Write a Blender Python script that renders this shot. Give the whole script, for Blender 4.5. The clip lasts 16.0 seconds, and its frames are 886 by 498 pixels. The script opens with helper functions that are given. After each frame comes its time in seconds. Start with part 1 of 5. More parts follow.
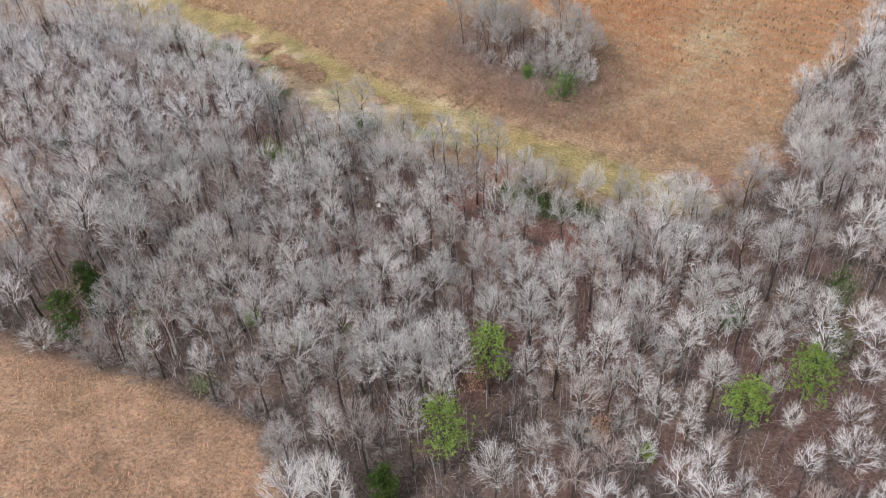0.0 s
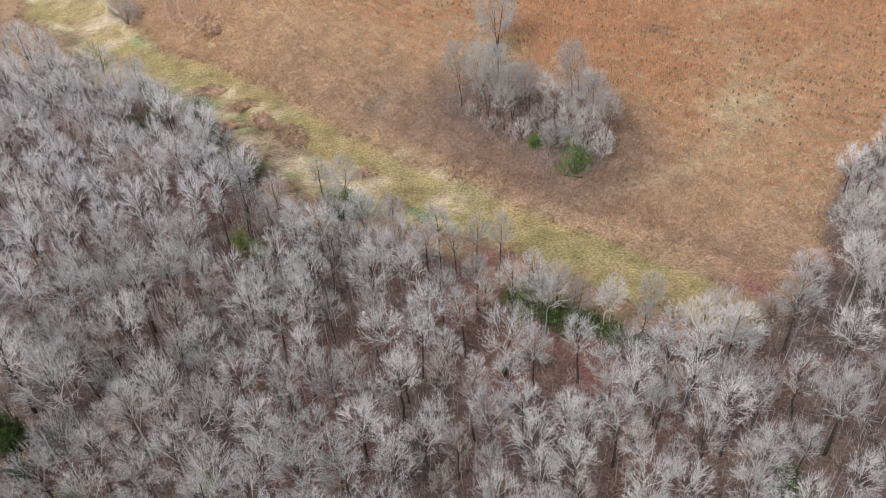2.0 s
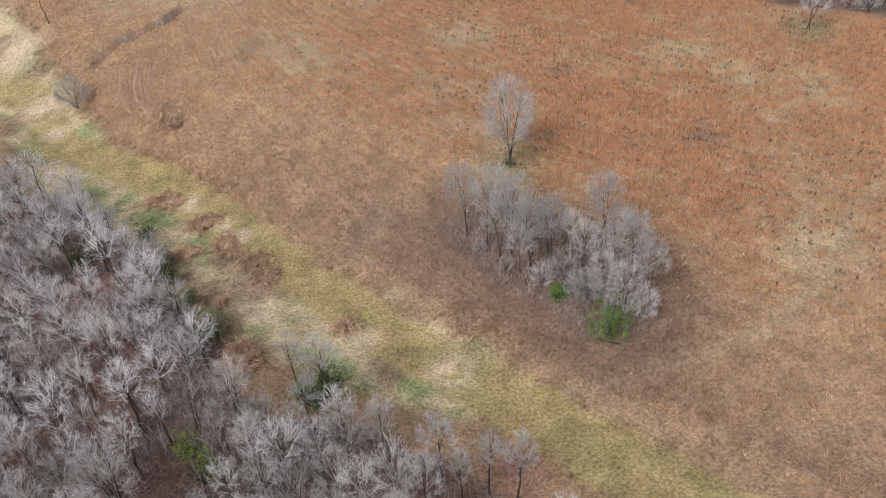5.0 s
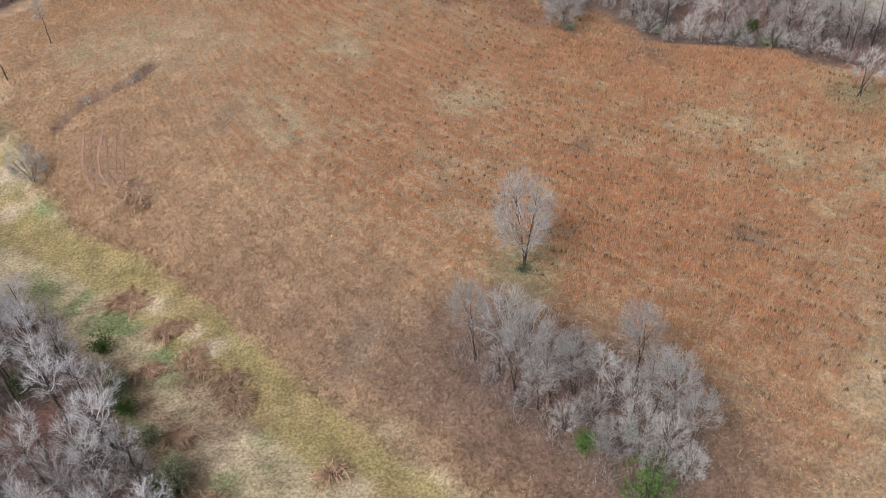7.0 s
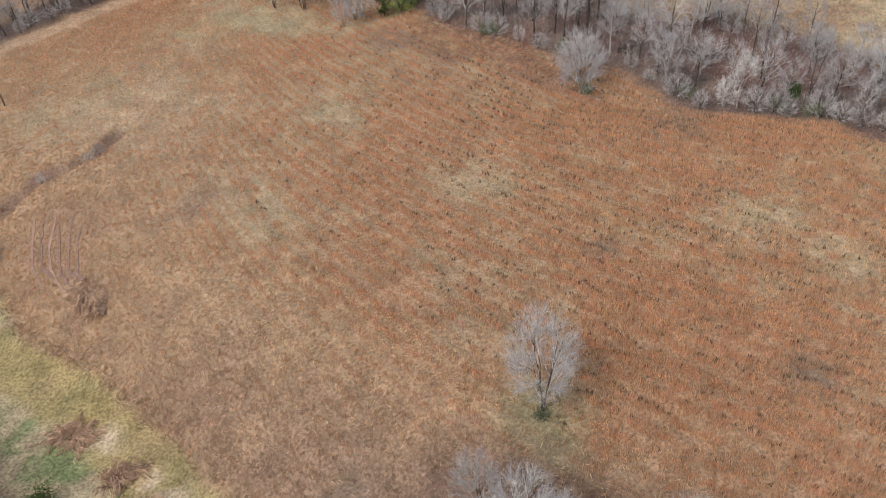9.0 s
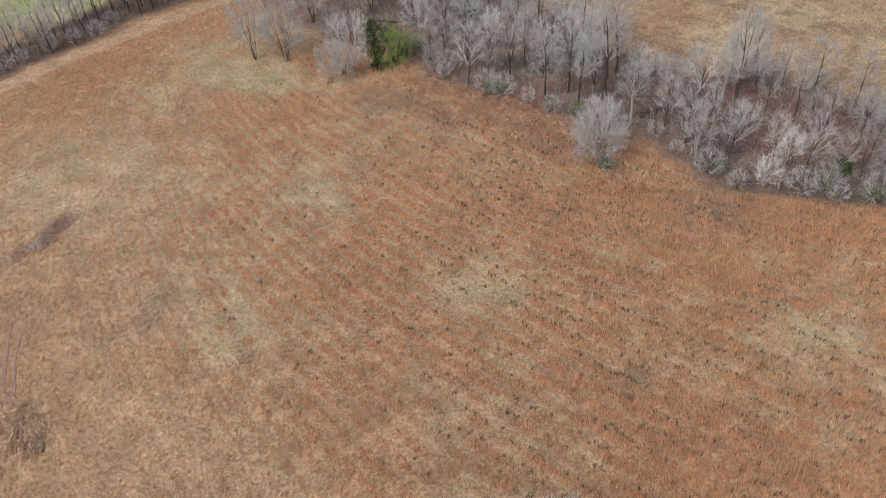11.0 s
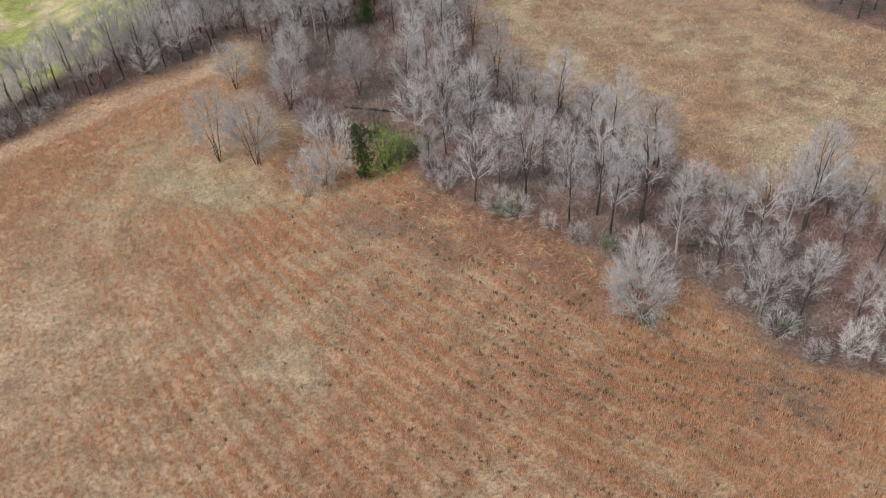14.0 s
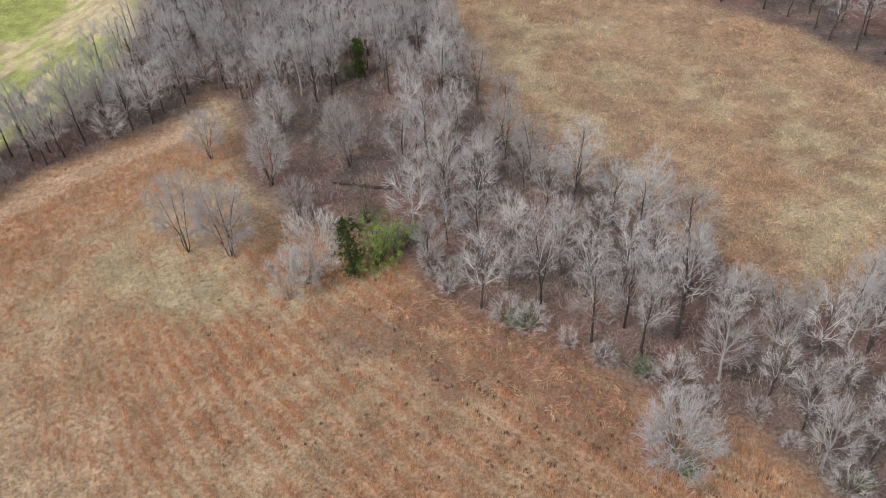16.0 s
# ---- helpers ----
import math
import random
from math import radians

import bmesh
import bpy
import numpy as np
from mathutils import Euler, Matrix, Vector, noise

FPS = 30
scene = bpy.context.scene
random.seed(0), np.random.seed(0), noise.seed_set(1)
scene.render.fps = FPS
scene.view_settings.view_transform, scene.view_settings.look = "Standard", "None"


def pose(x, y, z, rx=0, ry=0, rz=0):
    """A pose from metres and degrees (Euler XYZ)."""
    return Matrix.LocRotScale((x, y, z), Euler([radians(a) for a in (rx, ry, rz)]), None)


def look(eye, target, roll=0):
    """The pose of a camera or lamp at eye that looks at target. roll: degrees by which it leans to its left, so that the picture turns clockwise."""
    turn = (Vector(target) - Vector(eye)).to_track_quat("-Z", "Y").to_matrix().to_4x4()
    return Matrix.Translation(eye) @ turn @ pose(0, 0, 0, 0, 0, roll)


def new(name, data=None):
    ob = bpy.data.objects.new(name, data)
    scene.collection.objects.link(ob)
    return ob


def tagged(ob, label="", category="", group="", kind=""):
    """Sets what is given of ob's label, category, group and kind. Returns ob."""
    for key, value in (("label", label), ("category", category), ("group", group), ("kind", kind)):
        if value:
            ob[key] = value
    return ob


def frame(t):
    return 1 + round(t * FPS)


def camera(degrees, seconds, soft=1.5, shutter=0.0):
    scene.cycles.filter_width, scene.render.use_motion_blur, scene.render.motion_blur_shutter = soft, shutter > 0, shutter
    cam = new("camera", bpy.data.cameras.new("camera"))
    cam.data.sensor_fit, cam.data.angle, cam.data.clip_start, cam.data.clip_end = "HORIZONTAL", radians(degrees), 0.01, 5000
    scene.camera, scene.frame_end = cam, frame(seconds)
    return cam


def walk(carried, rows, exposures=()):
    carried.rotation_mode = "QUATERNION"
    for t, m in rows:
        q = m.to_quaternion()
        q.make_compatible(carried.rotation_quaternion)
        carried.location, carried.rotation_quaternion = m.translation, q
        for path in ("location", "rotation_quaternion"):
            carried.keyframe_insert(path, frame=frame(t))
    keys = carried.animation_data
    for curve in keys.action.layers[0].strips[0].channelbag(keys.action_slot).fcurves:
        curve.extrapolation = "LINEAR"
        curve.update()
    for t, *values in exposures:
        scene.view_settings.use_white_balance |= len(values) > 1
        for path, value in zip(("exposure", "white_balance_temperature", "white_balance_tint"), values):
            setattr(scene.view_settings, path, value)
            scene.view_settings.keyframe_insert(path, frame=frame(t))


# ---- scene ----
cam = camera(56.0, 16.0, 0.6)
# seconds, eye in metres, turn in degrees
PATH = [
    (0.0, 0.06, 0.01, 60.04, 49.016, 2.883, -0.240),
    (0.5, 0.30, 4.65, 60.03, 49.004, 2.882, -0.250),
    (1.0, 0.47, 9.30, 60.03, 49.006, 2.889, -0.270),
    (1.5, 0.58, 14.00, 60.02, 49.001, 2.894, -0.289),
    (2.0, 0.64, 18.78, 60.00, 48.988, 2.899, -0.301),
    (2.5, 0.70, 23.54, 60.02, 48.974, 2.906, -0.324),
    (3.0, 0.72, 28.25, 60.06, 48.971, 2.892, -0.325),
    (3.5, 0.69, 32.98, 60.07, 48.975, 2.881, -0.324),
    (4.0, 0.67, 37.76, 60.08, 48.991, 2.880, -0.331),
    (6.5, 0.36, 61.68, 60.20, 49.009, 2.897, -0.335),
    (7.0, 0.33, 66.43, 60.21, 49.001, 2.899, -0.327),
    (7.5, 0.29, 71.16, 60.24, 48.992, 2.905, -0.322),
    (8.0, 0.26, 75.95, 60.26, 48.997, 2.897, -0.322),
    (8.5, 0.24, 80.80, 60.19, 49.004, 2.908, -0.327),
    (9.0, 0.23, 85.56, 60.12, 49.011, 2.908, -0.331),
    (11.5, 0.43, 108.37, 59.66, 49.009, 2.894, -0.338),
    (12.0, 0.47, 112.84, 59.64, 49.005, 2.890, -0.323),
    (12.5, 0.51, 117.30, 59.62, 48.991, 2.895, -0.305),
    (13.0, 0.52, 121.76, 59.61, 48.978, 2.902, -0.285),
    (13.5, 0.52, 126.19, 59.59, 48.977, 2.913, -0.272),
    (14.0, 0.52, 130.56, 59.55, 48.976, 2.914, -0.265),
    (14.5, 0.51, 134.95, 59.49, 48.976, 2.915, -0.252),
    (15.0, 0.50, 139.31, 59.44, 48.974, 2.932, -0.251),
    (15.5, 0.52, 143.62, 59.42, 48.961, 2.943, -0.258),
    (16.0, 0.52, 147.94, 59.38, 48.941, 2.953, -0.256),
]
# the clip's camera darkens its picture a little as it leaves the woods
walk(cam, [(t, pose(x, y, z, rx, ry, rz)) for t, x, y, z, rx, ry, rz in PATH], [(0.0, 0.22), (2.2, 0.18), (4.5, 0.07), (7.0, 0.0), (12.5, 0.0), (16.0, 0.05)])

# ---------------------------------------------------------------- light: a bright overcast day
SUN_ELEVATION, SUN_AZIMUTH = 50.0, 222.0
world = bpy.data.worlds.new("world")
scene.world = world
world.use_nodes = True
wt = world.node_tree
sky = wt.nodes.new("ShaderNodeTexSky")
sky.sky_type, sky.sun_disc = "NISHITA", False
sky.sun_elevation, sky.sun_rotation = radians(SUN_ELEVATION), radians(SUN_AZIMUTH)
sky.air_density, sky.dust_density, sky.ozone_density = 1.0, 4.0, 1.0
veil = wt.nodes.new("ShaderNodeHueSaturation")  # cloud veils the blue
veil.inputs["Saturation"].default_value = 0.3
wt.links.new(sky.outputs[0], veil.inputs["Color"])
wt.links.new(veil.outputs[0], wt.nodes["Background"].inputs["Color"])
wt.nodes["Background"].inputs["Strength"].default_value = 0.145
sun_data = bpy.data.lights.new("sun", "SUN")
sun_data.energy, sun_data.angle, sun_data.color = 2.3, radians(14), (1.0, 0.975, 0.95)
sun = new("sun", sun_data)
sa, se = radians(SUN_AZIMUTH), radians(SUN_ELEVATION)
sun.matrix_world = look((0, 0, 200), Vector((0, 0, 200)) - Vector((math.sin(sa) * math.cos(se), math.cos(sa) * math.cos(se), math.sin(se))))


# ---------------------------------------------------------------- small tools
def smooth(a, b, v):
    u = np.clip((v - a) / (b - a), 0, 1)
    return u * u * (3 - 2 * u)


def height(x, y):
    """The lie of the land: a shallow valley with the mown lane in it, the woods rising on its near side."""
    x, y = np.asarray(x, float), np.asarray(y, float)
    d = 0.615 * x + 0.788 * (y - 108.9) - 0.35 * np.maximum(0, x - 11) + 2.2
    deep = 8 - 2 * smooth(0, 22, x)
    bank = np.minimum(1.1 - deep + 0.17 * (np.sqrt(d * d + 20) - 4.5), 14)
    z = np.where(d < 0, bank, 1.1 - deep * np.exp(-((d / 14.5) ** 2)))
    z = z - 1.9 * np.exp(-(((y - 184 - 0.05 * x) / 9) ** 2)) * smooth(-5, 17, x)
    return z - 2.8 * smooth(211, 250, y) * smooth(0, 28, x) - 7.8 * smooth(-50, -83, x) * smooth(228, 261, y)


def lump(x, y, size, seed):
    """Smooth value noise from 0 to 1 with lumps of that size."""
    table = np.random.RandomState(seed).rand(256, 256)
    u, v = np.asarray(x, float) / size, np.asarray(y, float) / size
    i, j = np.floor(u).astype(int), np.floor(v).astype(int)
    fu, fv = u - i, v - j
    fu, fv = fu * fu * (3 - 2 * fu), fv * fv * (3 - 2 * fv)
    at = lambda a, b: table[a % 256, b % 256]  # noqa: E731
    return (at(i, j) * (1 - fu) + at(i + 1, j) * fu) * (1 - fv) + (at(i, j + 1) * (1 - fu) + at(i + 1, j + 1) * fu) * fv


def cloud(x, y, size, seed):
    """Three octaves of lumps, each turned its own way."""
    x, y = np.asarray(x, float), np.asarray(y, float)
    return 0.55 * lump(0.84 * x - 0.54 * y, 0.54 * x + 0.84 * y, size, seed) + 0.28 * lump(0.36 * x + 0.93 * y, 0.36 * y - 0.93 * x, size / 2.3, seed + 1) + 0.17 * lump(x, y, size / 5.1, seed + 2)


def near_line(x, y, line):
    """Distance to a polyline."""
    best = np.full(np.shape(x), 1e9)
    for (ax, ay), (bx, by) in zip(line, line[1:]):
        dx, dy = bx - ax, by - ay
        u = np.clip(((x - ax) * dx + (y - ay) * dy) / (dx * dx + dy * dy), 0, 1)
        best = np.minimum(best, np.hypot(x - ax - u * dx, y - ay - u * dy))
    return best


def inside(x, y, area):
    """Signed distance to the edge of a polygon: above 0 inside."""
    x, y = np.asarray(x, float), np.asarray(y, float)
    odd = np.zeros(np.shape(x), bool)
    for (ax, ay), (bx, by) in zip(area, area[1:] + area[:1]):
        if ay != by:
            odd ^= ((ay > y) != (by > y)) & (x < (bx - ax) * (y - ay) / (by - ay) + ax)
    far = near_line(x, y, area + area[:1])
    return np.where(odd, far, -far)


def spots(x, y, places):
    """0 to 1 round soft patches of (x, y, radius)."""
    out = np.zeros(np.shape(x))
    for px, py, r in places:
        out = np.maximum(out, np.exp(-(((x - px) ** 2 + (y - py) ** 2) / (r * r)) ** 1.5))
    return out


class Build:
    """Collects vertices and faces of one mesh."""

    def __init__(self):
        self.v, self.f = [], []

    def tube(self, points, radii, sides=5, cap=False):
        rings = []
        for k, p in enumerate(points):
            a = points[min(k + 1, len(points) - 1)] - points[max(k - 1, 0)]
            a = a / (np.linalg.norm(a) + 1e-9)
            u = np.cross(a, (0.31, 0.95, 0.12) if abs(a[2]) > 0.8 else (0, 0, 1.0))
            u /= np.linalg.norm(u) + 1e-9
            w = np.cross(a, u)
            ring = []
            for s in range(sides):
                t = 2 * math.pi * s / sides
                ring.append(len(self.v))
                self.v.append(p + radii[k] * (math.cos(t) * u + math.sin(t) * w))
            rings.append(ring)
        for r0, r1 in zip(rings, rings[1:]):
            for s in range(sides):
                self.f.append((r0[s], r0[(s + 1) % sides], r1[(s + 1) % sides], r1[s]))
        if cap:
            self.f += [tuple(rings[-1]), tuple(reversed(rings[0]))]

    def mesh(self, name, material, flat=False):
        me = bpy.data.meshes.new(name)
        me.from_pydata([tuple(map(float, p)) for p in self.v], [], self.f)
        me.materials.append(material)
        if not flat:
            me.shade_smooth()
        return me


def triangles(name, verts, material, colours=None):
    """A mesh of loose triangles from an array n x 3 x 3, with a colour for each corner if given."""
    n = len(verts)
    me = bpy.data.meshes.new(name)
    me.vertices.add(3 * n)
    me.vertices.foreach_set("co", np.ascontiguousarray(verts, np.float32).ravel())
    me.loops.add(3 * n)
    me.loops.foreach_set("vertex_index", np.arange(3 * n, dtype=np.int32))
    me.polygons.add(n)
    me.polygons.foreach_set("loop_start", np.arange(0, 3 * n, 3, dtype=np.int32))
    me.update(calc_edges=True)
    me.materials.append(material)
    if colours is not None:
        rgba = np.ones((n, 3, 4), np.float32)
        rgba[..., :3] = colours if np.ndim(colours) == 3 else colours[:, None]
        me.attributes.new("colour", "FLOAT_COLOR", "POINT").data.foreach_set("color", rgba.ravel())
    return me


def part(name, mesh, parent, label=""):
    ob = new(name, mesh)
    ob.parent = parent
    return tagged(ob, label) if label else ob


# ---------------------------------------------------------------- materials
def material(name, rough=0.9):
    m = bpy.data.materials.new(name)
    m.use_nodes = True
    nodes, links = m.node_tree.nodes, m.node_tree.links
    p = nodes["Principled BSDF"]
    p.inputs["Roughness"].default_value = rough
    p.inputs["Specular IOR Level"].default_value = 0.2
    return m, nodes, links, p


def noise_node(nodes, links, scale, detail=4.0, rough=0.6, space="Object"):
    at = nodes.new("ShaderNodeTexCoord")
    n = nodes.new("ShaderNodeTexNoise")
    n.inputs["Scale"].default_value, n.inputs["Detail"].default_value, n.inputs["Roughness"].default_value = scale, detail, rough
    links.new(at.outputs[space], n.inputs["Vector"])
    return n.outputs["Fac"]


def spread(nodes, links, value, low, high, a=0.3, b=0.7):
    r = nodes.new("ShaderNodeMapRange")
    links.new(value, r.inputs["Value"])
    for key, v in (("From Min", a), ("From Max", b), ("To Min", low), ("To Max", high)):
        r.inputs[key].default_value = v
    return r.outputs[0]


def times(nodes, links, a, b):
    m = nodes.new("ShaderNodeMix")
    m.data_type, m.blend_type = "RGBA", "MULTIPLY"
    m.inputs[0].default_value = 1.0
    links.new(a, m.inputs[6])
    links.new(b, m.inputs[7])
    return m.outputs[2]


def two_tone(name, dark, light, scale, rough=0.9, by_object=0.25, by_island=0.0, bump=0.0):
    """A natural surface between two colours, with fine grain, and each thing or piece a little its own."""
    m, nodes, links, p = material(name, rough)
    ramp = nodes.new("ShaderNodeMix")
    ramp.data_type = "RGBA"
    ramp.inputs[6].default_value, ramp.inputs[7].default_value = (*dark, 1), (*light, 1)
    links.new(spread(nodes, links, noise_node(nodes, links, scale), 0, 1), ramp.inputs[0])
    colour = ramp.outputs[2]
    info = nodes.new("ShaderNodeObjectInfo")
    colour = times(nodes, links, colour, spread(nodes, links, info.outputs["Random"], 1 - by_object, 1 + by_object, 0, 1))
    if by_island:
        geo = nodes.new("ShaderNodeNewGeometry")
        colour = times(nodes, links, colour, spread(nodes, links, geo.outputs["Random Per Island"], 1 - by_island, 1 + by_island, 0, 1))
    links.new(colour, p.inputs["Base Color"])
    if bump:
        b = nodes.new("ShaderNodeBump")
        b.inputs["Strength"].default_value, b.inputs["Distance"].default_value = bump, 0.05
        links.new(noise_node(nodes, links, scale * 3), b.inputs["Height"])
        links.new(b.outputs[0], p.inputs["Normal"])
    return m


def coloured(name, coarse, fine, bump=0.0, by_island=0.0):
    """A surface whose base colour is stored in the mesh, broken up at two scales."""
    m, nodes, links, p = material(name, 0.95)
    at = nodes.new("ShaderNodeAttribute")
    at.attribute_name = "colour"
    colour = at.outputs["Color"]
    if coarse:
        colour = times(nodes, links, colour, spread(nodes, links, noise_node(nodes, links, coarse, 5), 0.72, 1.28))
        colour = times(nodes, links, colour, spread(nodes, links, noise_node(nodes, links, fine, 4, 0.75), 0.55, 1.45, 0.36, 0.64))
    if by_island:
        geo = nodes.new("ShaderNodeNewGeometry")
        colour = times(nodes, links, colour, spread(nodes, links, geo.outputs["Random Per Island"], 1 - by_island, 1 + by_island, 0, 1))
    links.new(colour, p.inputs["Base Color"])
    if bump:
        b = nodes.new("ShaderNodeBump")
        b.inputs["Strength"].default_value, b.inputs["Distance"].default_value = bump, 0.12
        links.new(noise_node(nodes, links, fine, 5, 0.7), b.inputs["Height"])
        links.new(b.outputs[0], p.inputs["Normal"])
    return m


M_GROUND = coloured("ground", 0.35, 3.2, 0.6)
M_GRASS = coloured("dry_grass", 0, 0, 0, 0.28)


def let_through(m, share):
    """Thin blades and leaves let part of the light through."""
    nodes, links = m.node_tree.nodes, m.node_tree.links
    p, out = nodes["Principled BSDF"], nodes["Material Output"]
    thin, mix = nodes.new("ShaderNodeBsdfTranslucent"), nodes.new("ShaderNodeMixShader")
    links.new(p.inputs["Base Color"].links[0].from_socket, thin.inputs["Color"])
    mix.inputs[0].default_value = share
    links.new(p.outputs[0], mix.inputs[1])
    links.new(thin.outputs[0], mix.inputs[2])
    links.new(mix.outputs[0], out.inputs["Surface"])


let_through(M_GRASS, 0.42)
M_BARK = two_tone("bark", (0.024, 0.02, 0.018), (0.08, 0.067, 0.06), 3.0, bump=0.5)
M_PALE = two_tone("pale_bark", (0.18, 0.168, 0.158), (0.38, 0.36, 0.34), 1.4, bump=0.3)
M_TWIG = two_tone("twig", (0.395, 0.384, 0.397), (0.59, 0.577, 0.594), 0.6, by_object=0.3, by_island=0.4)
M_LIMB = two_tone("limb_bark", (0.2, 0.19, 0.185), (0.6, 0.575, 0.55), 1.0, by_object=0.3, by_island=0.3)
M_TWIG_GREY = two_tone("grey_twig", (0.298, 0.287, 0.299), (0.456, 0.443, 0.46), 0.6, by_object=0.2, by_island=0.4)
M_TWIG_LONE = two_tone("lilac_twig", (0.30, 0.284, 0.288), (0.455, 0.436, 0.443), 0.6, by_object=0.1, by_island=0.35)
M_TWIG_PALE = two_tone("pale_twig", (0.5, 0.485, 0.482), (0.66, 0.642, 0.64), 0.6, by_object=0.1, by_island=0.25)
M_TWIG_BROWN = two_tone("brown_twig", (0.27, 0.22, 0.205), (0.42, 0.36, 0.34), 0.5, by_object=0.2, by_island=0.35)
M_PINE = two_tone("pine_needles", (0.11, 0.175, 0.035), (0.24, 0.34, 0.08), 1.2, by_object=0.15, by_island=0.3)
M_CEDAR = two_tone("cedar_needles", (0.03, 0.06, 0.012), (0.075, 0.12, 0.03), 1.2, by_object=0.25, by_island=0.35)
M_SHRUB = two_tone("shrub_leaves", (0.12, 0.135, 0.08), (0.235, 0.245, 0.15), 1.2, by_object=0.3, by_island=0.35)
M_DRYLEAF = two_tone("dry_leaves", (0.26, 0.15, 0.10), (0.48, 0.31, 0.23), 1.0, by_object=0.2, by_island=0.3)
M_STEMS = two_tone("tangled_stems", (0.40, 0.27, 0.19), (0.64, 0.47, 0.35), 0.8, by_object=0.12, by_island=0.4)
let_through(M_STEMS, 0.3)
# near-black brown of the tufts added to draw shaded gaps between tussocks
M_GAP_SHADE = two_tone("gap_shade", (0.12, 0.064, 0.038), (0.21, 0.118, 0.072), 2.0, by_island=0.3)
M_RUT = two_tone("damp_soil", (0.19, 0.118, 0.1), (0.32, 0.21, 0.165), 2.0, bump=0.5)
M_ROT = two_tone("rotting_stems", (0.12, 0.085, 0.065), (0.24, 0.17, 0.13), 2.5, by_island=0.0, bump=0.6)
M_HOLLY = two_tone("holly_leaves", (0.055, 0.11, 0.028), (0.14, 0.23, 0.06), 1.2, by_object=0.1, by_island=0.35)
M_WHITE = two_tone("white_plastic", (0.7, 0.7, 0.68), (0.82, 0.82, 0.8), 4.0, 0.5)
M_WATER, _, _, p_water = material("creek_water", 0.12)
p_water.inputs["Base Color"].default_value, p_water.inputs["Specular IOR Level"].default_value = (0.16, 0.14, 0.11, 1), 0.5

# ---------------------------------------------------------------- plan of the place
LANE = [(-80, 171), (-66.9, 164.8), (-59.5, 151.5), (-51.4, 146.8), (-40.8, 140.5), (-32.7, 133.1), (-25.4, 126.3), (-16.7, 117.8), (-7.9, 109.7), (1.7, 102.4), (8.7, 96.2), (16.1, 89.9), (21.5, 84.6), (27.9, 81.0)]
VERGE = [(-83.3, 183.6), (-70.3, 165.8), (-54.9, 144.5), (-41.9, 133.5), (-32.4, 122.5), (-25.1, 114.1), (-17.2, 111.1), (-7.8, 106.7), (-0.8, 103.8)]
WOODS = [(-120, 128), (-67.5, 142.8), (-56.7, 135.8), (-47.5, 131.7), (-36.6, 119.7), (-28.7, 109.4), (-24.9, 103.4), (-20.0, 96.3), (-12.0, 97.6), (-7.2, 93.5), (0.1, 90.3), (5.2, 85.6), (10.7, 80.4), (20.3, 73.8), (27.5, 76.5), (33.0, 79.1), (37.3, 83.3), (42.1, 90.8), (45.4, 98.6), (52.5, 103.3), (63.2, 114.3), (90, 128), (130, 135), (130, 5), (-12, 5), (-14.2, 36.5), (-14.9, 38.9), (-16.5, 41.8), (-19.9, 44.9), (-25.6, 48.2), (-32.9, 50.8), (-38.8, 52.9), (-44.9, 55.1), (-58, 62), (-51.1, 69.3), (-50.2, 72.8), (-51.6, 77.7), (-53.7, 82.9), (-58.8, 89.2), (-61.9, 93.8), (-95, 100), (-120, 104)]
GROVE = [(-6.0, 214.9), (-1.8, 207.4), (1.5, 205.2), (8.8, 201.2), (13.0, 198.0), (15.0, 196.3), (19.0, 194.8), (22.9, 193.1), (27.4, 189.1), (29.2, 185.2), (32.6, 182.0), (36.2, 180.5), (46.0, 177.0), (51.5, 172.0), (70, 162), (105, 155), (105, 176), (66, 184), (40.8, 205.8), (33.5, 203.1), (26.5, 206.6), (21.7, 215.6), (15.4, 225.6), (9.8, 229.2), (4.2, 237.9), (1.0, 252.5), (-0.5, 264.7), (-4.0, 277.1), (-8, 300), (-52, 300), (-50.1, 282.4), (-49.1, 269.9), (-49.9, 255.7), (-54.2, 246.5), (-60.0, 239.1), (-70.2, 222.9), (-95, 193), (-95, 184), (-67.7, 216.6), (-54.6, 229.7), (-56.3, 230.2), (-50.8, 234.5), (-44.9, 239.2), (-38.5, 243.4), (-35.2, 252.7), (-29.4, 247.6), (-25.1, 231.4), (-19.0, 222.1), (-13.7, 219.7)]
FAR_WOOD = [(41.4, 277.9), (51.9, 267.6), (57.4, 259.1), (60.8, 253.7), (90, 225), (130, 215), (130, 300), (40, 300)]
CLUMP = [(-1.6, 121.8), (1.3, 119.3), (4.0, 115.7), (9.2, 111.0), (11.9, 107.2), (16.2, 105.5), (19.6, 107.7), (19.5, 112.7), (16.9, 116.7), (11.6, 118.7), (7.9, 120.8), (2.8, 124.0), (-0.9, 124.2)]
GULLY = [(-57.7, 168.6), (-54.2, 172.4), (-50.8, 173.8), (-47.7, 175.8), (-45.4, 181.1)]
TRACK = [(10.7, 100.9), (19.7, 102.1), (30.3, 104.9), (36.1, 109.2), (43.5, 119.2), (52.1, 127.9)]

